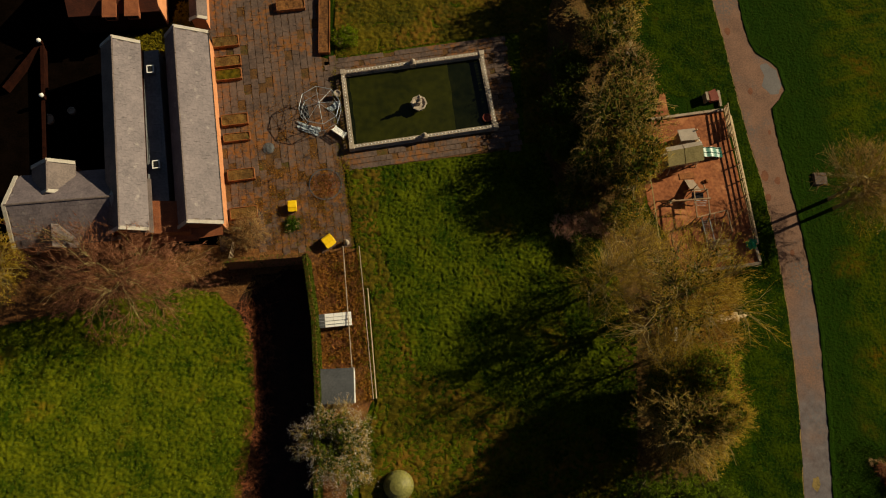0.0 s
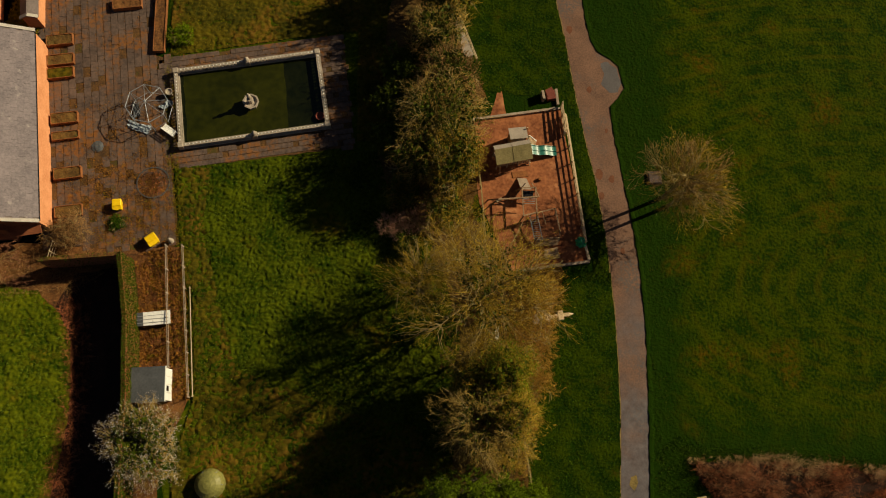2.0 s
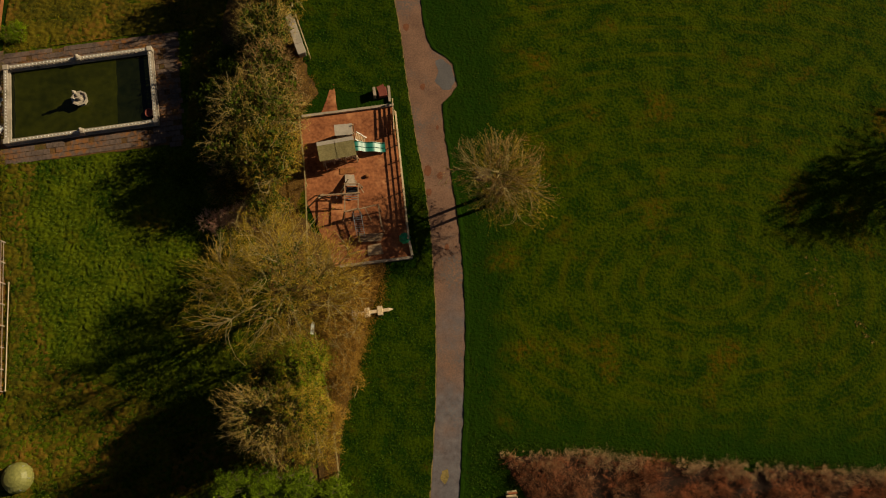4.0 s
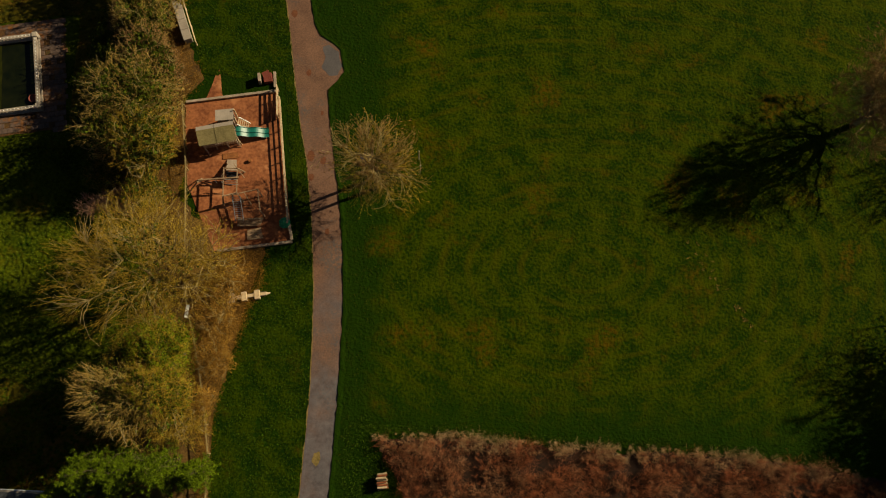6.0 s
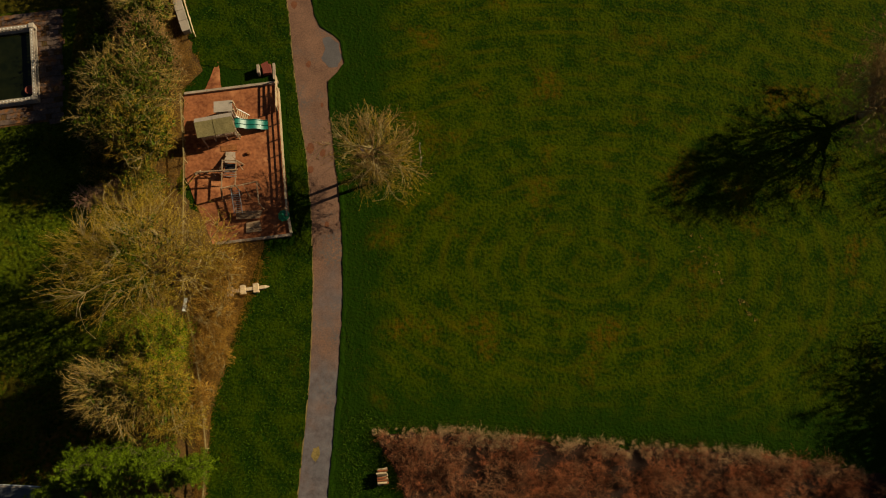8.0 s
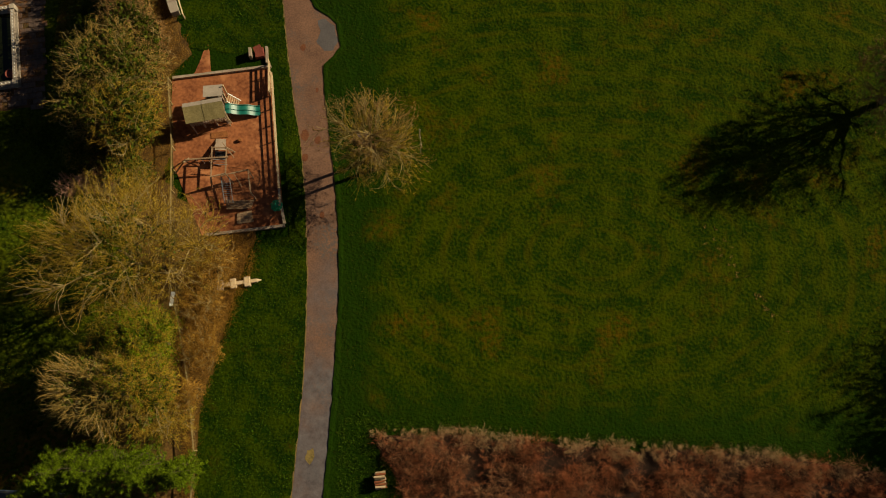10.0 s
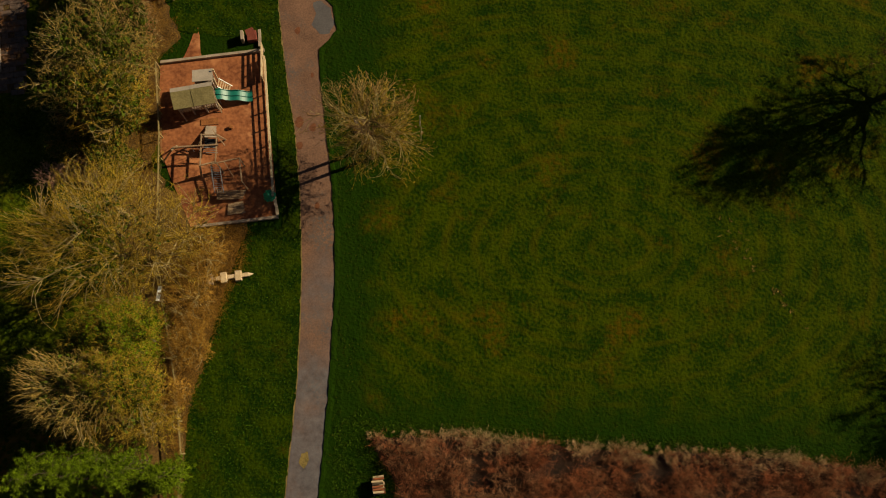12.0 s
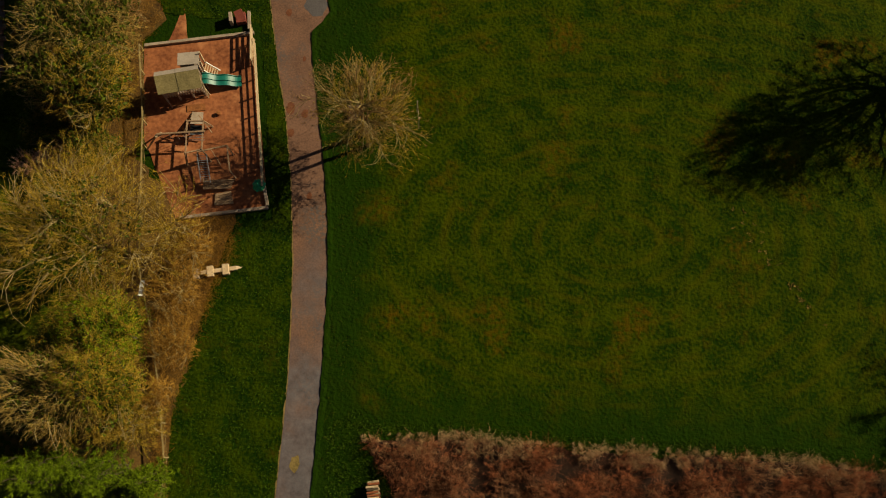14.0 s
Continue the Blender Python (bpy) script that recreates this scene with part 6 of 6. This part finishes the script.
frame_b = thing("rope_bridge_frame", "wooden frame with rope net and log bridge", "climbing frame")
corner = [Vector(c) for c in ((28.15, 20.5, 0), (30.45, 21.1, 0), (30.8, 19.0, 0), (28.75, 18.3, 0))]
for k, c in enumerate(corner):
    lean = Vector((0.25 if k in (1, 2) else -0.2, -0.3 if k in (0, 1) else -0.2, 0))
    part("post", beam(bmesh.new(), c + lean, c + UP * 1.4, 0.1, 0.1), PLAY_WOOD, frame_b)
for k in (0, 1):
    part("top_rail", beam(bmesh.new(), corner[k] + UP * 1.38, corner[k + 1] + UP * 1.38, 0.1, 0.1), PLAY_WOOD, frame_b)
for s in (0.0, 0.75):
    part("net_side", beam(bmesh.new(), (28.05 + s, 20.4, 1.1), (28.5 + s, 18.1, 0.9), 0.06, 0.1), IRON, frame_b)
for k in range(12):
    u = k / 11
    part("net_rope", bar(bmesh.new(), (28.08 + 0.45 * u, 20.3 - 2.1 * u, 1.05 - 0.2 * u), (28.83 + 0.45 * u, 20.3 - 2.1 * u, 1.05 - 0.2 * u), 0.022, 5), IRON, frame_b)
for k in range(6):
    part("bridge_log", bar(bmesh.new(), (28.6, 18.35 - k * 0.13, 0.55 - 0.02 * k), (31.0 - 0.05 * k, 18.5 - k * 0.13, 0.45 - 0.02 * k), 0.06, 7), PLAY_WOOD, frame_b)
part("brace", beam(bmesh.new(), (29.2, 20.75, 1.38), (29.75, 19.9, 0.1), 0.07, 0.07), PLAY_WOOD, frame_b)

pallet = thing("timber_pallet", "grey boards lying on the play surface", "pallet", 30.2, 17.0, 0.05, 8)
for k in range(5):
    part("board", box(bmesh.new(), 0, -0.42 + k * 0.21, 0.1 + 0.004 * k, 1.5 - 0.05 * k, 0.18, 0.03, k * 1.5), PLAY_WOOD, pallet)
for s in (-0.5, 0.5):
    part("bearer", box(bmesh.new(), s, 0, 0, 0.09, 1.0, 0.1), GREY_WOOD, pallet)
sack = thing("green_sack", "crumpled shiny green plastic sack by the fence", "sack", 33.0, 18.1, 0.05)
bm = bmesh.new()
bmesh.ops.create_icosphere(bm, subdivisions=4, radius=0.5)
for v in bm.verts:
    v.co *= 1 + 0.3 * noise.noise(v.co * 4) + 0.12 * noise.noise(v.co * 11)
    v.co.z = max(0, v.co.z * 0.85 + 0.34)
part("sack_body", bm, GREEN_PLASTIC, sack)
stool = thing("tree_stump_seat", "short round log seat on the play surface", "stump", 29.3, 24.4, 0.05)
part("log", lathe(bmesh.new(), [(0.2, 0), (0.17, 0.3), (0.03, 0.32)], 10), TIMBER, stool)
red = thing("red_storage_box", "faded red storage box with a tilted lid", "box", 30.6, 33.15, 0, 10)
part("body", box(bmesh.new(), 0, 0, 0, 0.85, 0.95, 0.55, 0, 0.02), RED_PAINT, red)
part("lid", box(bmesh.new(), -0.05, 0.1, 0.6, 0.75, 1.0, 0.06, 14, 0.01, (10, -8)), RED_PAINT, red)
slabs = thing("grey_post", "squat grey timber post beside the red box", "post", 29.8, 33.0, 0, 8)
part("post", box(bmesh.new(), 0, 0, 0, 0.28, 0.9, 0.85, 0, 0.02), GREY_WOOD, slabs)

# ---- along the path ----
logs = thing("pale_log_bench", "pale sawn log with three cross blocks", "bench", 30.05, 11.0, 0, 9)
part("log", beam(bmesh.new(), (-1.5, 0, 0.22), (1.6, 0, 0.22), 0.3, 0.3), PALE_WOOD, logs)
part("tip", bar(bmesh.new(), (1.6, 0, 0.22), (2.0, 0, 0.2), 0.17, 6, 0.02), PALE_WOOD, logs)
for k, x in enumerate((-1.6, -0.45, 0.75)):
    part("block", box(bmesh.new(), x, 0.0, 0, 0.52, 0.85, 0.42, 0, 0.03), GREY_WOOD if k == 0 else PALE_WOOD, logs)
sign = thing("fence_board", "white painted board on the boundary fence", "board", 24.75, 9.35, 0, -4)
part("board", box(bmesh.new(), 0, 0, 1.25, 0.3, 1.2, 0.05, 0, 0, (0, 10)), WHITE, sign)
for s in (-0.5, 0.5):
    part("stake", box(bmesh.new(), 0, s, 0, 0.07, 0.07, 1.25), GREY_WOOD, sign)
LINE = [(22.6, 30), (23.5, 23.3), (24.35, 11.0), (25.5, 6.9), (26.7, 1.8), (27.5, -3.2), (27.7, -14)]
bound = thing("boundary_fence", "weathered grey boundary fence with a flat top rail", "fence")
for (ax, ay), (bx, by) in zip(LINE, LINE[1:]):
    a3, b3 = Vector((ax, ay, 0)), Vector((bx, by, 0))
    n = max(1, round((b3 - a3).length / 2.2))
    for k in range(n):
        p, q = a3.lerp(b3, k / n), a3.lerp(b3, (k + 1) / n)
        part("post", box(bmesh.new(), p.x, p.y, 0, 0.09, 0.09, 1.2), BARK, bound)
        for z in (0.45, 0.8):
            part("wire", bar(bmesh.new(), p + UP * z, q + UP * z, 0.009, 4), BARK, bound)
        part("top_rail", beam(bmesh.new(), p + UP * 1.2, q + UP * 1.2, 0.1, 0.05), BARK, bound)


def capped_wall(a, b):
    root = thing("capped_wall", "low wall of square grey stone blocks", "wall")
    a3, b3 = Vector((*a, 0)), Vector((*b, 0))
    n = round((b3 - a3).length / 1.25)
    ang = math.degrees(math.atan2(b3.y - a3.y, b3.x - a3.x))
    for k in range(n):
        p = a3.lerp(b3, (k + 0.5) / n)
        part("block", box(bmesh.new(), p.x, p.y, 0, 1.1, 0.75, 0.8, ang, 0.04), STONE, root)
        part("cap_stone", box(bmesh.new(), p.x, p.y, 0.8, 1.17, 0.86, 0.08, ang + (k % 3 - 1) * 1.5, 0.02), PALE_FELT, root)


capped_wall((18.9, 47.0), (22.55, 36.9))
wire_fence((19.8, 46.5), (23.3, 36.7), 6, 0.9, PALE_WOOD, "pale rail fence beside the block wall", 2, 0.04)
pad = thing("stone_plinth", "square pinkish stone plinth on the grass", "plinth", 40.6, 24.8, 0, 2)
part("base", box(bmesh.new(), 0, 0, 0, 1.35, 1.3, 0.2, 0, 0.03), SLAB, pad)
part("top", box(bmesh.new(), 0, 0, 0.2, 1.22, 1.18, 0.1, 1, 0.03), SLAB, pad)
posts = thing("marker_posts", "two slim posts with white caps joined by wire", "post")
for x, y in ((45.9, 23.5), (45.75, 24.95)):
    part("post", bar(bmesh.new(), (x, y, 0), (x, y, 2.15), 0.035, 6), GREY_WOOD, posts)
    part("cap", lathe(bmesh.new(), [(0.06, 2.12), (0.075, 2.17), (0.05, 2.24), (0.01, 2.26)], 8, x, y), PALE_FELT, posts)
part("wire", bar(bmesh.new(), (45.9, 23.5, 2.05), (45.75, 24.95, 2.05), 0.015, 4), GREY_WOOD, posts)
pile = thing("log_pile", "small stack of pale and red-barked split logs", "log pile", 42.75, -5.6, 0, 8)
rnd = random.Random(8)
for i in range(5):
    for j in range(7 - i // 2):
        y, z, e = -0.68 + j * 0.2 + (i % 2) * 0.1 + i // 2 * 0.1, 0.1 + i * 0.18, rnd.uniform(-0.1, 0.1)
        part("log", bar(bmesh.new(), (-0.42 + e, y, z), (0.42 + e, y + rnd.uniform(-0.06, 0.06), z), rnd.uniform(0.07, 0.1), 7), (PALE_WOOD, BRICK, BARK_DARK, PALE_WOOD, BRICK)[(i * 2 + j * 3) % 5], pile)
root = thing("dark_outbuilding", "low outbuilding with a dark felt roof", "outbuilding", 10.5, -8.55, 0, -3)
part("body", box(bmesh.new(), 0, 0, 0, 14.6, 4.6, 2.35), BRICK, root)
part("roof", slab_of(bmesh.new(), [Vector(c) for c in ((-7.5, 2.5, 2.5), (7.5, 2.5, 2.5), (7.5, -2.5, 2.42), (-7.5, -2.5, 2.42))], 0.1), GREY_FELT, root)
part("eaves_trim", box(bmesh.new(), 0, 2.52, 2.36, 15.0, 0.07, 0.19), WHITE, root)
part("edge_flashing", box(bmesh.new(), 0, 2.4, 2.502, 15.0, 0.16, 0.03), PALE_FELT, root)

# ---- paving ----
def paving(name, corners, origin, turn, sx, sy, hole, label, mat, near, seed, weeds):
    """Slabs over a piece of the plan: single pieces where the camera passes nearest, the rest joined."""
    root = tagged(sheet(name, corners, 0.026, MORTAR, label, "paving", 0.1, 0.4), kind="structure")
    rnd, rng = random.Random(seed), np.random.default_rng(seed)
    m = pose(origin[0], origin[1], 0, 0, 0, turn)
    meshes = []
    for k in range(4):
        bm = box(bmesh.new(), 0, 0, 0, sx - 0.014 - 0.008 * (k % 2), sy - 0.05 - 0.012 * (k // 2), 0.05)
        for v in bm.verts:
            v.co.x += rnd.uniform(-0.012, 0.012)
            v.co.y += rnd.uniform(-0.012, 0.012)
        bmesh.ops.recalc_face_normals(bm, faces=bm.faces)
        me = bpy.data.meshes.new("paving_slab")
        bm.to_mesh(me)
        bm.free()
        me.materials.append(mat)
        meshes.append(me)
    spots = []
    for i in range(-60, 60):
        for j in range(-60, 60):
            p = m @ Vector(((i + (0.5 if j % 2 else 0)) * sx, j * sy, 0))
            spots.append((p.x, p.y))
    xs, ys = np.array([p[0] for p in spots]), np.array([p[1] for p in spots])
    keep = inside(xs, ys, corners)
    if hole:
        keep &= ~inside(xs, ys, hole)
    keep &= ys < 46
    rest = bmesh.new()
    made = 0
    for x, y in zip(xs[keep], ys[keep]):
        if rnd.random() < 0.1:
            continue
        tip = pose(x, y, 0.012 + rnd.uniform(0, 0.02), rnd.uniform(-1, 1), rnd.uniform(-1, 1), turn + rnd.uniform(-1.2, 1.2))
        if near(x, y) and made < 300:
            ob = new("paving_slab", meshes[rnd.randrange(4)])
            ob.parent = root
            ob.matrix_basis = tip
            made += 1
        else:
            rest.from_mesh(meshes[rnd.randrange(4)])
            rest.verts.ensure_lookup_table()
            bmesh.ops.transform(rest, matrix=tip, verts=rest.verts[-8:])
    if len(rest.verts):
        tagged(part("paving_rest", rest, mat, root), kind="stuff")
    else:
        rest.free()
    # dry weeds along the long joints
    n = int(len(xs[keep]) * weeds)
    pick = rng.integers(0, len(xs[keep]), n)
    along, across = rng.uniform(-0.5, 0.5, n) * sx, sy * 0.5 + rng.normal(0, 0.035, n)
    c, s = math.cos(math.radians(turn)), math.sin(math.radians(turn))
    pts = np.stack([xs[keep][pick] + along * c - across * s, ys[keep][pick] + along * s + across * c], 1)
    pts = pts[lattice(pts[:, 0] + 90, pts[:, 1] + 90, 1.6, seed) + lattice(pts[:, 0] + 90, pts[:, 1] + 90, 0.5, seed + 1) > 0.25]
    tufts("joint_weeds", corners, 0.01, 0.13, BLADE_RUST, "dry rusty weeds along the paving joints", "weeds", seed, 5, 0.12, spots=pts, width=0.014, straight=True)
    return root


POND_HOLE = [tuple((mid + (c - mid) * 1.02).xy) for c in PC]
paving("terrace", TERRACE, (-16, 20), TURN + 90, 1.05, 0.7, None, "weathered stone slab terrace with mossy joints", SLAB, lambda x, y: True, 7, 15)
paving("pond_paving", POND_PAVE, (-6, 30), 10.2, 0.56, 0.56, POND_HOLE, "small square paving round the pond", SLAB, lambda x, y: True, 8, 3)
